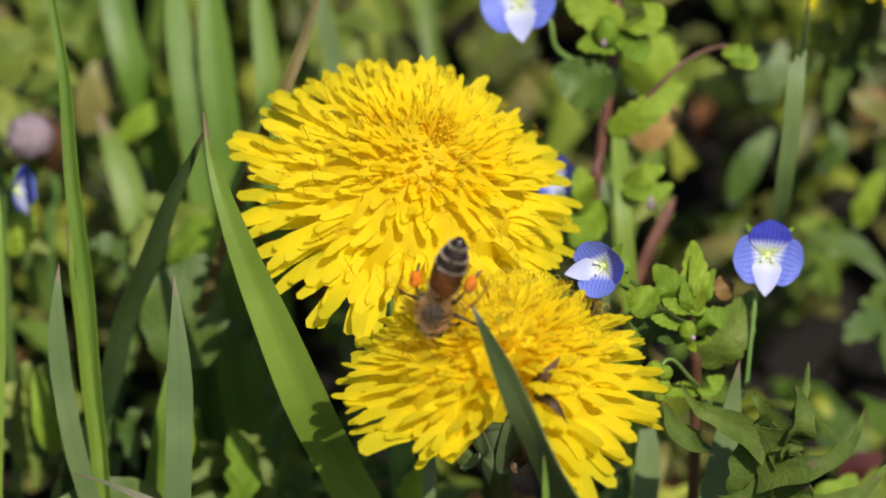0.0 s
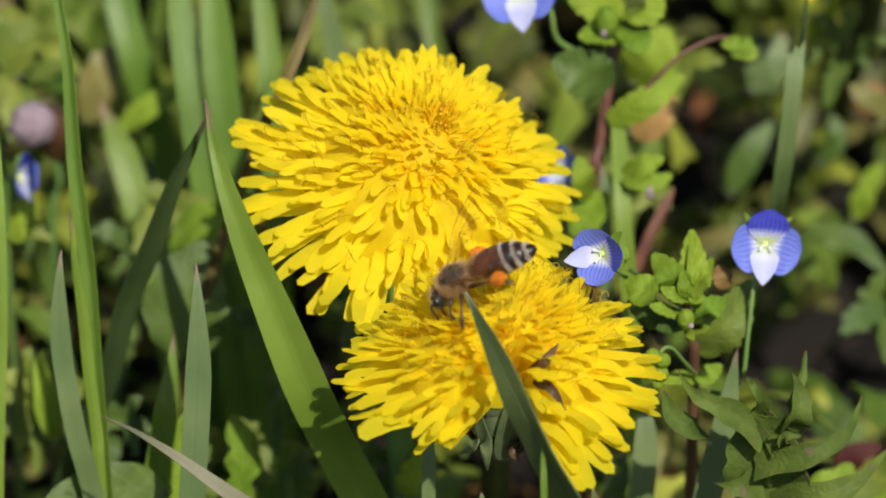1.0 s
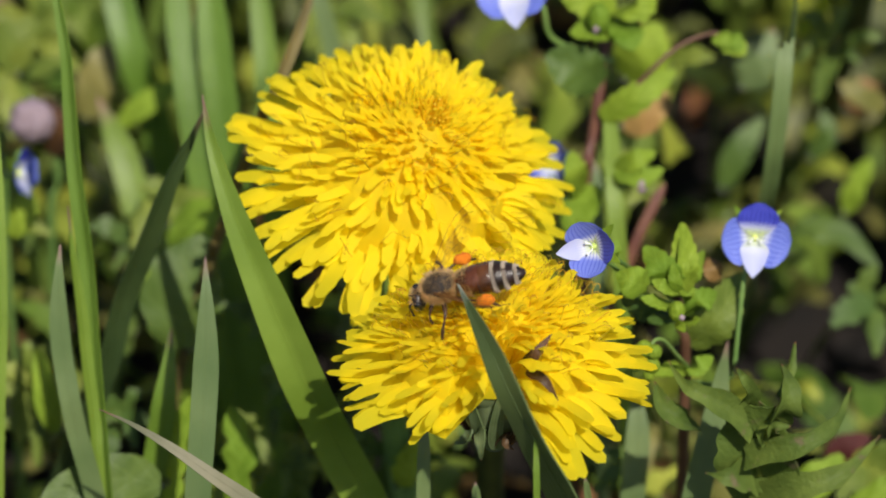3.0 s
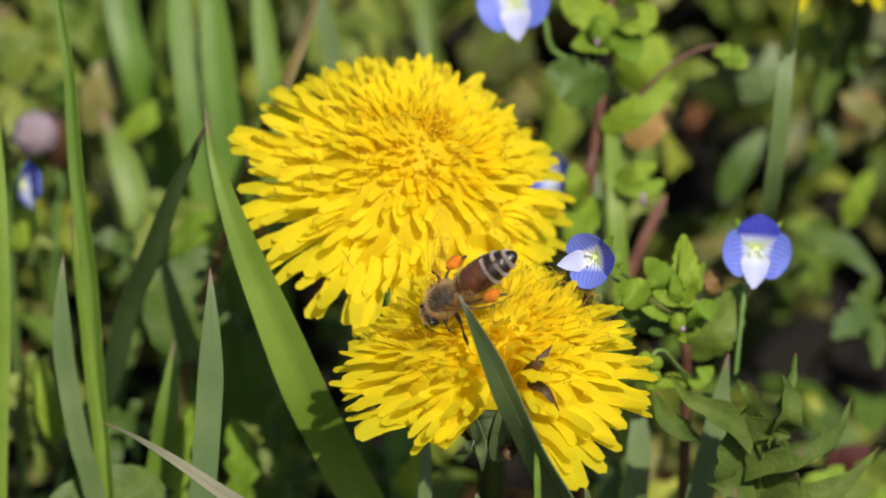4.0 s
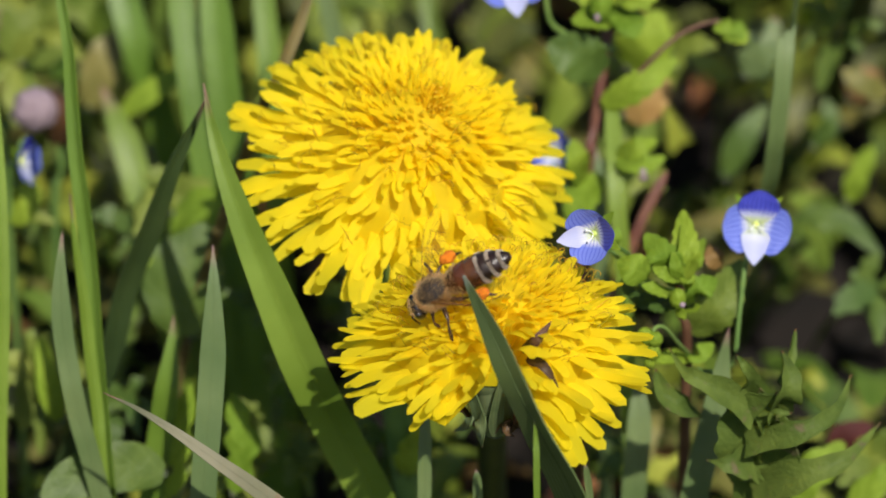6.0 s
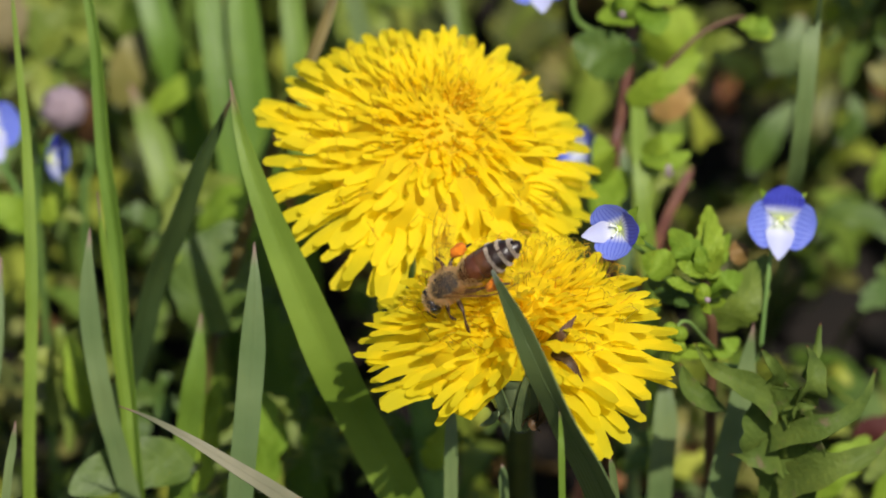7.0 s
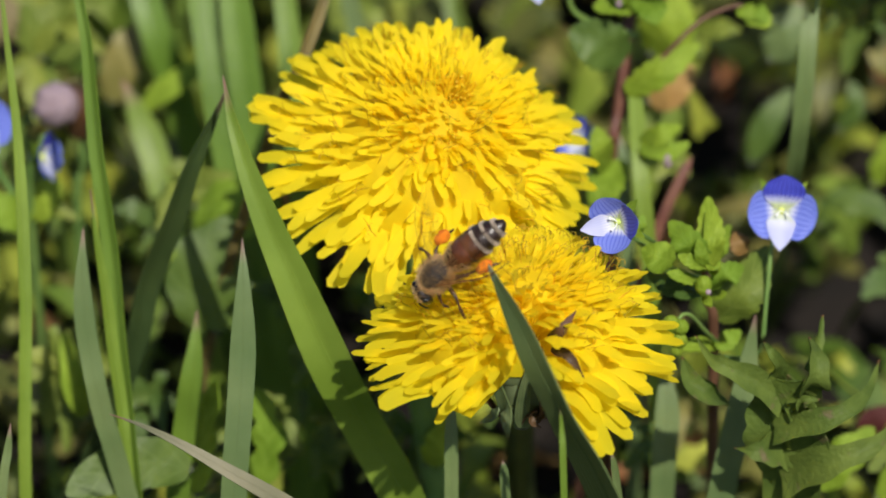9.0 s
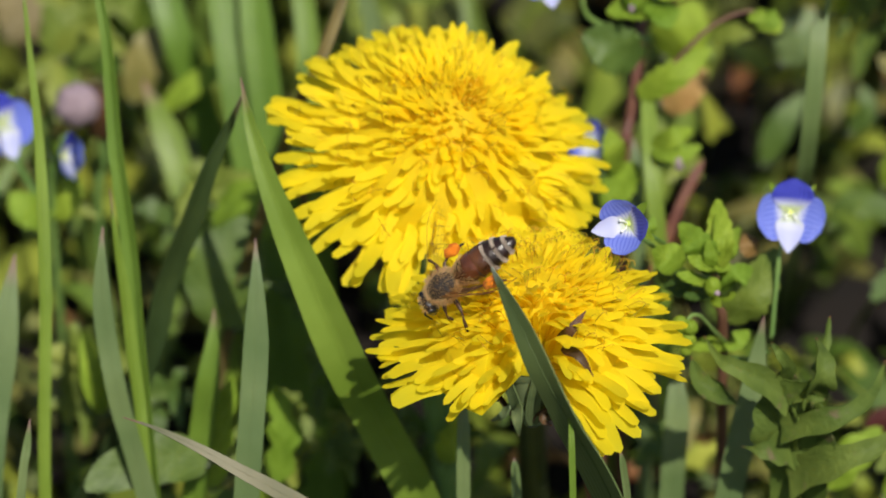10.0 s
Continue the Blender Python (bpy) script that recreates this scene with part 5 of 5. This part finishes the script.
def undergrowth():
    r = random.Random(5)
    leaves, olive, blades, dry = [], [], [], []
    while len(leaves) + len(olive) < 4300:
        x, y = r.uniform(-125, 125), r.uniform(10, 330)
        z = r.uniform(2, 66) * (0.35 + 0.65 * r.random())
        q = r.uniform(0, 6.283)
        ln, el = r.choice((7, 9, 11, 13, 17)) * r.uniform(0.8, 1.2), r.uniform(-0.2, 1.0)
        d = Vector((math.cos(q) * math.cos(el), math.sin(q) * math.cos(el), math.sin(el)))
        p0 = Vector((x, y, z))
        pts = [p0, p0 + d * ln * 0.5 + Vector((0, 0, 1.5)), p0 + d * ln + Vector((0, 0, r.uniform(-4, 1)))]
        if not clear_of_flowers(pts, 44) or on_bare(spline(pts, 12)):
            continue
        w = ln * r.uniform(0.25, 0.55)
        nf = Vector((r.uniform(-0.8, 0.8), r.uniform(-0.9, 0.4), 1))
        which = olive if r.random() < 0.42 else leaves
        if z > 10:
            # its stalk leans back to the soil
            which.append(tube([p0 + Vector((r.uniform(-4, 4), z * 1.25, -z - 3)), p0 + Vector((r.uniform(-1, 1), z * 0.5, -z * 0.4)), p0], lambda t: 0.3, 3, 3, False))
        which.append(sheet(pts, scallop_width(w, r.choice((1.5, 2.5, 3.5)), r.uniform(0.1, 0.5)), nf, r.uniform(0.05, 0.4), -0.1, 0.2, 12, 1, r.uniform(-40, 40)))
    while len(blades) < 300:
        x, y = r.uniform(-130, 130), r.uniform(20, 340)
        ln = r.uniform(35, 95)
        q = r.uniform(0, 6.283)
        lean = r.uniform(0.35, 1.3)
        d = Vector((math.cos(q), math.sin(q), 0))
        p0 = Vector((x, y, -3))
        pts = [p0, p0 + Vector((0, 0, ln * 0.5)) + d * ln * 0.12 * lean, p0 + Vector((0, 0, ln * 0.85)) + d * ln * 0.4 * lean,
               p0 + Vector((0, 0, ln * (1 - 0.25 * lean))) + d * ln * 0.8 * lean]
        if not clear_of_flowers(pts, 56) or on_bare(spline(pts, 24)):
            continue
        blades.append(sheet(pts, blade_width(r.uniform(1.6, 3.6)), (r.uniform(-1, 1), -0.8, 0.3), 0.25, 0, 0.2, 12, 2, r.uniform(-50, 50)))
    meadow = []
    while len(meadow) < 1800:
        # the meadow round about
        x, y = r.gauss(0, 420), 60 + r.gauss(0, 420)
        if abs(x) < 140 and -110 < y < 345 or math.hypot(x, y + 369) < 150:
            continue
        ln = r.uniform(25, 60) if abs(x) < 150 and y < 0 else r.uniform(30, 95)
        q = r.uniform(0, 6.283)
        d = Vector((math.cos(q), math.sin(q), 0)) * ln * r.uniform(0.1, 0.9)
        p0 = Vector((x, y, -5))
        pts = [p0, p0 + Vector((0, 0, ln * 0.55)) + d * 0.2, p0 + Vector((0, 0, ln * 0.9)) + d]
        meadow.append(sheet(pts, blade_width(r.uniform(2.5, 6)), (r.uniform(-1, 1), -0.8, 0.3), 0.25, 0, 0.2, 6, 1, r.uniform(-50, 50)))
    while len(meadow) < 3600:
        x, y = r.gauss(0, 420), 60 + r.gauss(0, 420)
        if abs(x) < 130 and -60 < y < 330:
            continue
        q, ln, el = r.uniform(0, 6.283), r.uniform(14, 36), r.uniform(0, 0.7)
        d = Vector((math.cos(q) * math.cos(el), math.sin(q) * math.cos(el), math.sin(el))) * ln
        p0 = Vector((x, y, r.uniform(-2, 16)))
        meadow.append(sheet([p0, p0 + d * 0.5 + Vector((0, 0, 2)), p0 + d], leaf_width(ln * r.uniform(0.3, 0.6)), (r.uniform(-0.4, 0.4), -0.3, 1), 0.15, -0.1, 0.2, 6, 1))
    while len(meadow) < 9000:
        x, y = r.gauss(0, 1700), r.gauss(0, 1700)
        if math.hypot(x, y) < 620:
            continue
        q, ln = r.uniform(0, 6.283), r.uniform(60, 150)
        d = Vector((math.cos(q), math.sin(q), 0)) * ln
        p0 = Vector((x, y, -6))
        pts = [p0, p0 + Vector((0, 0, ln * 0.3)) + d * 0.45, p0 + Vector((0, 0, ln * r.uniform(0.1, 0.45))) + d]
        meadow.append(sheet(pts, leaf_width(ln * r.uniform(0.12, 0.35)), (0, 0, 1), 0.2, 0, 0.2, 4, 1))
    thing("meadow", join(meadow), UNDER_A, (0, 0, 0), "green meadow of grass and low weeds round about", "meadow", kind="stuff")
    while len(dry) < 110:
        x, y = r.uniform(-120, 120), r.uniform(20, 330)
        p0 = Vector((x, y, r.uniform(1, 14)))
        q = r.uniform(0, 6.283)
        d = Vector((math.cos(q), math.sin(q), r.uniform(-0.1, 0.3))) * r.uniform(8, 22)
        pts = [p0, p0 + d * 0.5 + Vector((0, 0, 2)), p0 + d]
        if clear_of_flowers(pts, 60):
            dry.append(sheet(pts, leaf_width(r.uniform(2, 7)), (0, 0, 1), 0.3, 0.3, 0.2, 10, 2, wave=0.15))
    thing("weed_leaves", join(leaves), UNDER_A, (0, 0, 0), "dense low weed leaves covering the soil", "undergrowth", kind="stuff")
    thing("weed_leaves", join(olive), UNDER_C, (0, 0, 0), "yellowing olive weed leaves among the green", "undergrowth", kind="stuff")
    thing("meadow_grass", join(blades), UNDER_B, (0, 0, 0), "loose green meadow grass among the weeds", "grass", kind="stuff")
    thing("leaf_litter", join(dry), DRY_LEAF, (0, 0, 0), "dry brown leaf bits on the soil", "leaf litter", kind="stuff")


undergrowth()


# ---- the bee ----
def make_bee():
    """Honey bee, head towards +x, back towards +z, origin in the thorax."""
    r = random.Random(3)
    bee = holder("honey_bee", (0, 0, 0), "brown striped honey bee with orange pollen baskets, feeding on the dandelion", "bee")
    thorax = part("thorax", round_body((1.85, 1.55, 1.45)), FUZZ_BODY, bee, "dark furry thorax")
    hairs = []
    for i in range(4200):
        d = Vector((r.gauss(0, 1), r.gauss(0, 1), r.gauss(0, 1))).normalized()
        top = d.z > 0.40 + r.gauss(0, 0.10)
        if top and r.random() < 0.55:
            continue
        p = Vector((d.x * 1.82, d.y * 1.52, d.z * 1.42))
        ln = r.uniform(0.10, 0.28) if top else r.uniform(0.30, 0.72)
        tipv = (d + Vector((r.gauss(-0.5, 0.35), r.gauss(0, 0.35), r.gauss(0, 0.35)))).normalized()
        hairs.append(tube([p * 0.97, p + tipv * ln], lambda t: 0.026 * (1 - 0.5 * t), 1, 3, False))
    part("fur", join(hairs), HAIR, thorax, "tan fur")["kind"] = "stuff"
    head = part("head", round_body((0.80, 1.38, 1.12), (2.70, 0, -1.30)), CHITIN, bee, "black head")
    for sy in (-1, 1):
        part("eye", round_body((0.52, 0.38, 0.85), (2.77, sy * 1.10, -1.22), 10, 12), EYE_BLACK, head)
        part("antenna", tube([(3.3, sy * 0.35, -1.4), (3.8, sy * 0.7, -1.4), (3.9, sy * 0.9, -2.1), (3.9, sy * 1.1, -2.9)], lambda t: 0.12, 12, 6), CHITIN, head)
    hh = []
    for i in range(150):
        d = Vector((r.uniform(-0.3, 1), r.gauss(0, 0.6), r.gauss(0.3, 0.7))).normalized()
        p = Vector((2.70 + d.x * 0.79, d.y * 1.1, -1.30 + d.z * 1.1))
        hh.append(tube([p, p + d * r.uniform(0.25, 0.5)], lambda t: 0.025, 1, 3, False))
    part("fur", join(hh), HAIR, head, "tan fur")["kind"] = "stuff"
    part("mouthparts", tube([(3.1, 0, -2.2), (3.4, 0, -3.1), (3.3, 0, -3.8)], lambda t: 0.22 - 0.12 * t, 8, 6), LEG, head)
    abdomen = part("abdomen", round_body((3.0, 1.1, 1.0), (-4.6, 0, -0.55)), DARK_TERGITE, bee)
    # overlapping rings of the abdomen from the waist to the tip
    edges = [-1.75, -3.1, -4.4, -5.65, -6.8, -7.85, -8.9]
    prof = [0.86, 1.42, 1.60, 1.60, 1.42, 1.02, 0.34]
    for i in range(6):
        x0, x1, r0, r1 = edges[i], edges[i + 1] - 0.22, prof[i], prof[i + 1]

        def ring(a, b, ra, rb, lift):
            v, f, u = tube([(a, 0, -0.35), ((a + b) / 2, 0, -0.35), (b, 0, -0.35)], lambda t: ra + (rb - ra) * t + lift + 0.10 * math.sin(math.pi * t), 6, 24)
            return [Vector((q.x, q.y, (q.z + 0.35) * 0.93 - 0.35 - 0.026 * (a + 1.7) ** 2)) for q in v], f, u
        seg = part("abdomen_segment", ring(x0, x1, r0, r1, 0.02), AMBER if i < 3 else DARK_TERGITE, abdomen, "amber brown segment" if i < 3 else "dark brown segment")
        if i in (1, 2):
            part("dark_edge", ring(x1 + 0.42, x1, r1 + 0.42 * (r0 - r1) / (x0 - x1) + 0.015, r1 + 0.015, 0.03), DARK_TERGITE, abdomen)
        if i >= 3:
            bh = []
            zo = -0.026 * (x0 + 1.7) ** 2
            for k in range((1250, 1250, 800)[i - 3]):
                q = r.uniform(-0.5, 3.64)
                dx = 0.46 * r.random() ** 1.15
                if noise.noise(Vector((q * 1.6, x0, 0))) < -0.42:
                    continue
                rad = r0 + (r1 - r0) * dx / (x0 - x1) + 0.06
                p = Vector((x0 - dx, math.cos(q) * rad, math.sin(q) * rad * 0.93 - 0.35 + zo))
                o = Vector((-0.8, math.cos(q) * 0.35, math.sin(q) * 0.35))
                bh.append(tube([p, p + o * r.uniform(0.18, 0.38)], lambda t: 0.020 * (1 - 0.4 * t), 1, 3, False))
            part("hair_band", join(bh), BAND, abdomen, "pale band of short hair")
    fz = []
    for k in range(340):
        q = r.uniform(-0.6, 3.7)
        x = -1.8 - 1.5 * r.random() ** 1.6
        rad = 0.86 + (1.42 - 0.86) * (-1.75 - x) / 1.35 if x > -3.1 else 1.45
        p = Vector((x, math.cos(q) * rad, math.sin(q) * rad * 0.93 - 0.35))
        fz.append(tube([p, p + Vector((-0.25, math.cos(q) * 0.4, math.sin(q) * 0.4))], lambda t: 0.025, 1, 3, False))
    part("fur", join(fz), HAIR, abdomen, "tan fur")["kind"] = "stuff"
    # legs
    for sy in (-1, 1):
        for name, pts, rr in (("front_leg", [(1.2, 0.9, -1.3), (1.7, 1.7, -1.7), (2.0, 2.2, -2.3), (1.9, 2.5, -3.0)], 0.19),
                              ("middle_leg", [(0.0, 1.3, -1.2), (-0.1, 2.9, -1.1), (0.4, 3.9, -1.7), (1.0, 4.7, -2.8)], 0.21)):
            p = [(a, sy * b, c) for a, b, c in pts]
            part(name, tube(p, lambda t: rr * (1.0 + 0.35 * math.sin(t * 9.4)) * (1 - 0.35 * t), 18, 8), LEG, bee)
        # one hind leg trails, the other is drawn up
        p = [(-1.0, 1.1, -1.0), (-2.5, 1.9, -0.8), (-4.6, 2.5, -1.0), (-5.9, 2.9, -2.0)] if sy > 0 else [(-1.0, -1.1, -1.0), (-1.1, -2.3, -0.8), (-2.6, -3.0, -0.9), (-3.7, -3.4, -2.0)]
        load = (-4.7, 2.55, -0.8) if sy > 0 else (-2.6, -3.0, -0.7)
        hind = part("hind_leg", tube(p, lambda t: 0.24 * (1.0 + 0.35 * math.sin(t * 9.4)) * (1 - 0.55 * t), 18, 8), LEG, bee)
        v, f, u = round_body((0.98, 0.64, 0.78), load, 12, 14)
        v = [q + Vector((noise.noise(q * 2.3), noise.noise(q * 2.3 + Vector((9, 0, 0))), noise.noise(q * 2.3 + Vector((0, 9, 0))))) * 0.22 for q in v]
        part("pollen_basket", (v, f, u), POLLEN, hind, "bright orange pollen load")
    # wings, half spread
    wings = []
    for sy in (-1, 1):
        for name, root, ln, w, sweep, rise in ((("forewing", (0.3, 1.3, 0.9), 9.0, 3.0, 17, -4), ("hindwing", (-0.6, 1.3, 0.7), 6.2, 2.1, 24, -8)) if sy > 0 else
                                               (("forewing", (0.3, 1.3, 0.9), 9.0, 3.0, 36, 22), ("hindwing", (-0.6, 1.3, 0.8), 6.2, 2.1, 46, 14))):
            a, b = radians(sweep), radians(rise)
            d = Vector((-math.cos(a) * math.cos(b), math.sin(a) * math.cos(b), math.sin(b)))
            pts = [Vector((0, 0, 0)), d * ln * 0.4 + Vector((0, 0, 0.15)), d * ln * 0.75, d * ln]
            wf = lambda t, w=w: max(0.10, w * 0.5 * (0.15 + 0.85 * math.sin(math.pi * (0.10 + 0.86 * t) ** 0.95) ** 0.8))
            flat = Vector((0.1, -0.35, 0.9))
            shape = film(pts, wf, flat)
            veins = []
            side = d.cross(flat).normalized()
            for off, e, th in ((0.47, 0.97, 0.09 if sy > 0 else 0.035), (0.22, 0.9, 0.02), (0.0, 0.82, 0.02), (-0.25, 0.7, 0.018)):
                veins.append(tube([Vector((0, 0, 0.02)), d * ln * 0.35 + side * w * off * 0.62 + Vector((0, 0, 0.15)), d * ln * 0.7 * e + side * w * off * 0.95, d * ln * e + side * w * off * 0.5], lambda t, th=th: th * (1 - 0.5 * t), 10, 4))
            for e in (0.45, 0.68):
                veins.append(tube([d * ln * e - side * w * 0.40 + Vector((0, 0, 0.05)), d * ln * (e - 0.05) + side * w * 0.25 + Vector((0, 0, 0.05))], lambda t: 0.02, 3, 4))
            def flip(s):
                v, f, u = s
                if sy > 0:
                    return s
                return [Vector((q.x, -q.y, q.z)) for q in v], [tuple(reversed(g)) for g in f], u
            wing = part(name, flip(shape), WING, bee, "clear amber wing")
            wing.location = Vector((root[0], sy * root[1], root[2])) * MM
            part("vein", flip(join(veins)), VEIN, wing)
            wings.append(wing)
    return bee


BEE_SIZE = 1.03
bee = make_bee()
bee.scale = (BEE_SIZE,) * 3


def bee_pose(head, tail, lift):
    """The bee between two points on the flower; lift: 1 shows its back to the viewer's side, 0 straight up."""
    h, t = Vector(head), Vector(tail)
    x = (h - t).normalized()
    back = Vector((0, -0.819, 0.574)) * lift + Vector((0, 0.574, 0.819)) * (1 - lift)
    z = (back - x * back.dot(x)).normalized()
    y = z.cross(x)
    o = (h + t) * 0.5 + (x * 2.6 + z * 1.75) * BEE_SIZE
    return Matrix.Translation(o * MM) @ Matrix((x, y, z)).transposed().to_4x4()


def sway(ob, rows, axis=(0, 0.819, -0.574), about=None):
    """Rows for a blade that leans about its foot, or about another point: seconds, degrees."""
    p = ob.matrix_basis.translation.copy()
    h = Vector(about) * MM if about else p
    return [(t, Matrix.Translation(h) @ Matrix.Rotation(radians(a), 4, Vector(axis)) @ Matrix.Translation(p - h)) for t, a in rows]


def motions():
    walk(bee, [
        (0.0, bee_pose((-2.4, -26.4, 108.3), (1.1, -26.8, 121.5), 0.75)),
        (0.1, bee_pose((-3.0, -26.5, 108.7), (1.8, -26.3, 121.5), 0.75)),
        (0.2, bee_pose((-3.3, -28.7, 111.8), (7.9, -24.2, 118.3), 0.45)),
        (0.3, bee_pose((-2.2, -27.3, 110.9), (9.1, -26.1, 118.5), 0.45)),
        (0.5, bee_pose((-1.6, -26.4, 110.6), (9.5, -27.9, 117.5), 0.45)),
        (0.7, bee_pose((-2.7, -26.7, 111.3), (9.5, -27.2, 117.4), 0.45)),
        (1.0, bee_pose((-2.2, -26.9, 110.6), (9.2, -27.0, 118.1), 0.45)),
        (1.3, bee_pose((-1.1, -26.3, 110.9), (10.2, -28.0, 117.4), 0.45)),
        (1.5, bee_pose((-1.7, -27.3, 111.0), (10.2, -26.6, 117.7), 0.45)),
        (1.7, bee_pose((-3.0, -26.8, 111.4), (8.9, -26.6, 118.0), 0.60)),
        (2.0, bee_pose((-2.1, -27.4, 111.7), (11.0, -27.7, 115.3), 0.60)),
        (2.2, bee_pose((-2.2, -28.8, 111.6), (11.2, -27.5, 113.7), 0.60)),
        (2.5, bee_pose((-2.9, -26.6, 110.9), (9.8, -29.3, 115.1), 0.60)),
        (2.7, bee_pose((-3.6, -27.1, 110.7), (9.3, -29.4, 114.4), 0.60)),
        (3.8, bee_pose((-3.4, -27.7, 109.5), (6.9, -26.8, 118.3), 0.68)),
        (4.0, bee_pose((-2.5, -27.4, 109.3), (7.7, -27.3, 118.2), 0.68)),
        (4.3, bee_pose((-2.0, -27.5, 109.2), (7.3, -27.0, 118.6), 0.68)),
        (4.5, bee_pose((-2.2, -27.7, 108.9), (6.9, -26.9, 118.8), 0.68)),
        (4.8, bee_pose((-1.2, -27.7, 109.2), (6.8, -25.8, 120.1), 0.68)),
        (5.0, bee_pose((-3.5, -27.9, 109.9), (7.2, -26.4, 118.1), 0.68)),
        (5.3, bee_pose((-4.8, -28.1, 108.4), (6.2, -29.1, 115.7), 0.68)),
        (5.5, bee_pose((-4.0, -27.9, 108.7), (6.8, -28.7, 116.2), 0.68)),
        (5.7, bee_pose((-3.7, -28.2, 108.3), (7.1, -28.7, 116.1), 0.68)),
        (6.8, bee_pose((-3.9, -28.5, 107.8), (7.1, -28.9, 115.8), 0.68)),
        (7.0, bee_pose((-4.9, -28.4, 108.0), (5.6, -28.4, 116.5), 0.68)),
        (7.3, bee_pose((-6.1, -28.3, 109.0), (4.3, -27.0, 117.6), 0.68)),
        (7.5, bee_pose((-5.1, -28.4, 108.1), (5.4, -28.3, 116.7), 0.68)),
        (7.8, bee_pose((-4.3, -28.3, 108.2), (5.9, -28.0, 117.1), 0.68)),
        (8.0, bee_pose((-4.8, -28.6, 108.0), (5.0, -27.7, 117.3), 0.68)),
        (8.3, bee_pose((-5.2, -28.0, 108.5), (4.7, -27.5, 117.8), 0.68)),
        (8.5, bee_pose((-4.2, -28.5, 107.8), (4.6, -27.5, 117.7), 0.68)),
        (8.8, bee_pose((-3.7, -28.9, 107.3), (4.5, -27.4, 117.9), 0.68)),
        (9.0, bee_pose((-5.7, -28.3, 108.6), (4.2, -27.1, 117.9), 0.68)),
        (9.3, bee_pose((-5.2, -28.6, 107.8), (3.9, -27.7, 117.6), 0.68)),
        (9.5, bee_pose((-5.2, -28.5, 108.0), (3.3, -27.1, 118.4), 0.68)),
        (9.7, bee_pose((-6.0, -28.7, 107.6), (4.5, -28.9, 115.7), 0.68)),
        (9.9, bee_pose((-6.2, -28.9, 107.3), (4.0, -28.5, 116.2), 0.68)),
        (10.0, bee_pose((-6.5, -29.1, 107.7), (4.0, -28.0, 116.3), 0.68)),
    ])
    walk(MID_BLADE, sway(MID_BLADE, [(0.0, -2.33), (0.5, -1.79), (1.0, -0.94), (1.5, 0.00), (2.0, -0.35), (2.5, -0.25), (4.0, 0.05), (4.5, 0.10), (5.0, 0.10), (5.5, -0.05), (7.0, 1.34), (7.5, 1.34), (8.0, 1.14), (8.5, 1.24), (9.0, 0.84), (9.5, 0.94), (10.0, 0.60)]))
    walk(NEAR_BLADE, sway(NEAR_BLADE, [(0.0, -9.86), (0.5, -5.94), (1.0, -2.46), (1.5, 0.18), (2.0, -3.94), (2.5, -2.86), (4.0, -3.15), (4.5, -5.15), (5.0, -5.13), (5.5, -1.27), (7.0, -5.50), (7.5, -5.85), (8.0, -2.33), (8.5, -5.62), (9.0, -6.74), (9.5, -5.64), (10.0, -8.10)], about=Vector((-5.3, -32.9, 70.4))))
    walk(FRONT_BLADE, sway(FRONT_BLADE, [(0.0, 0.37), (1.5, 0.00), (4.5, 0.00), (6.3, 0.23), (8.0, 0.47), (9.0, 0.28), (10.0, -0.19)]))


motions()
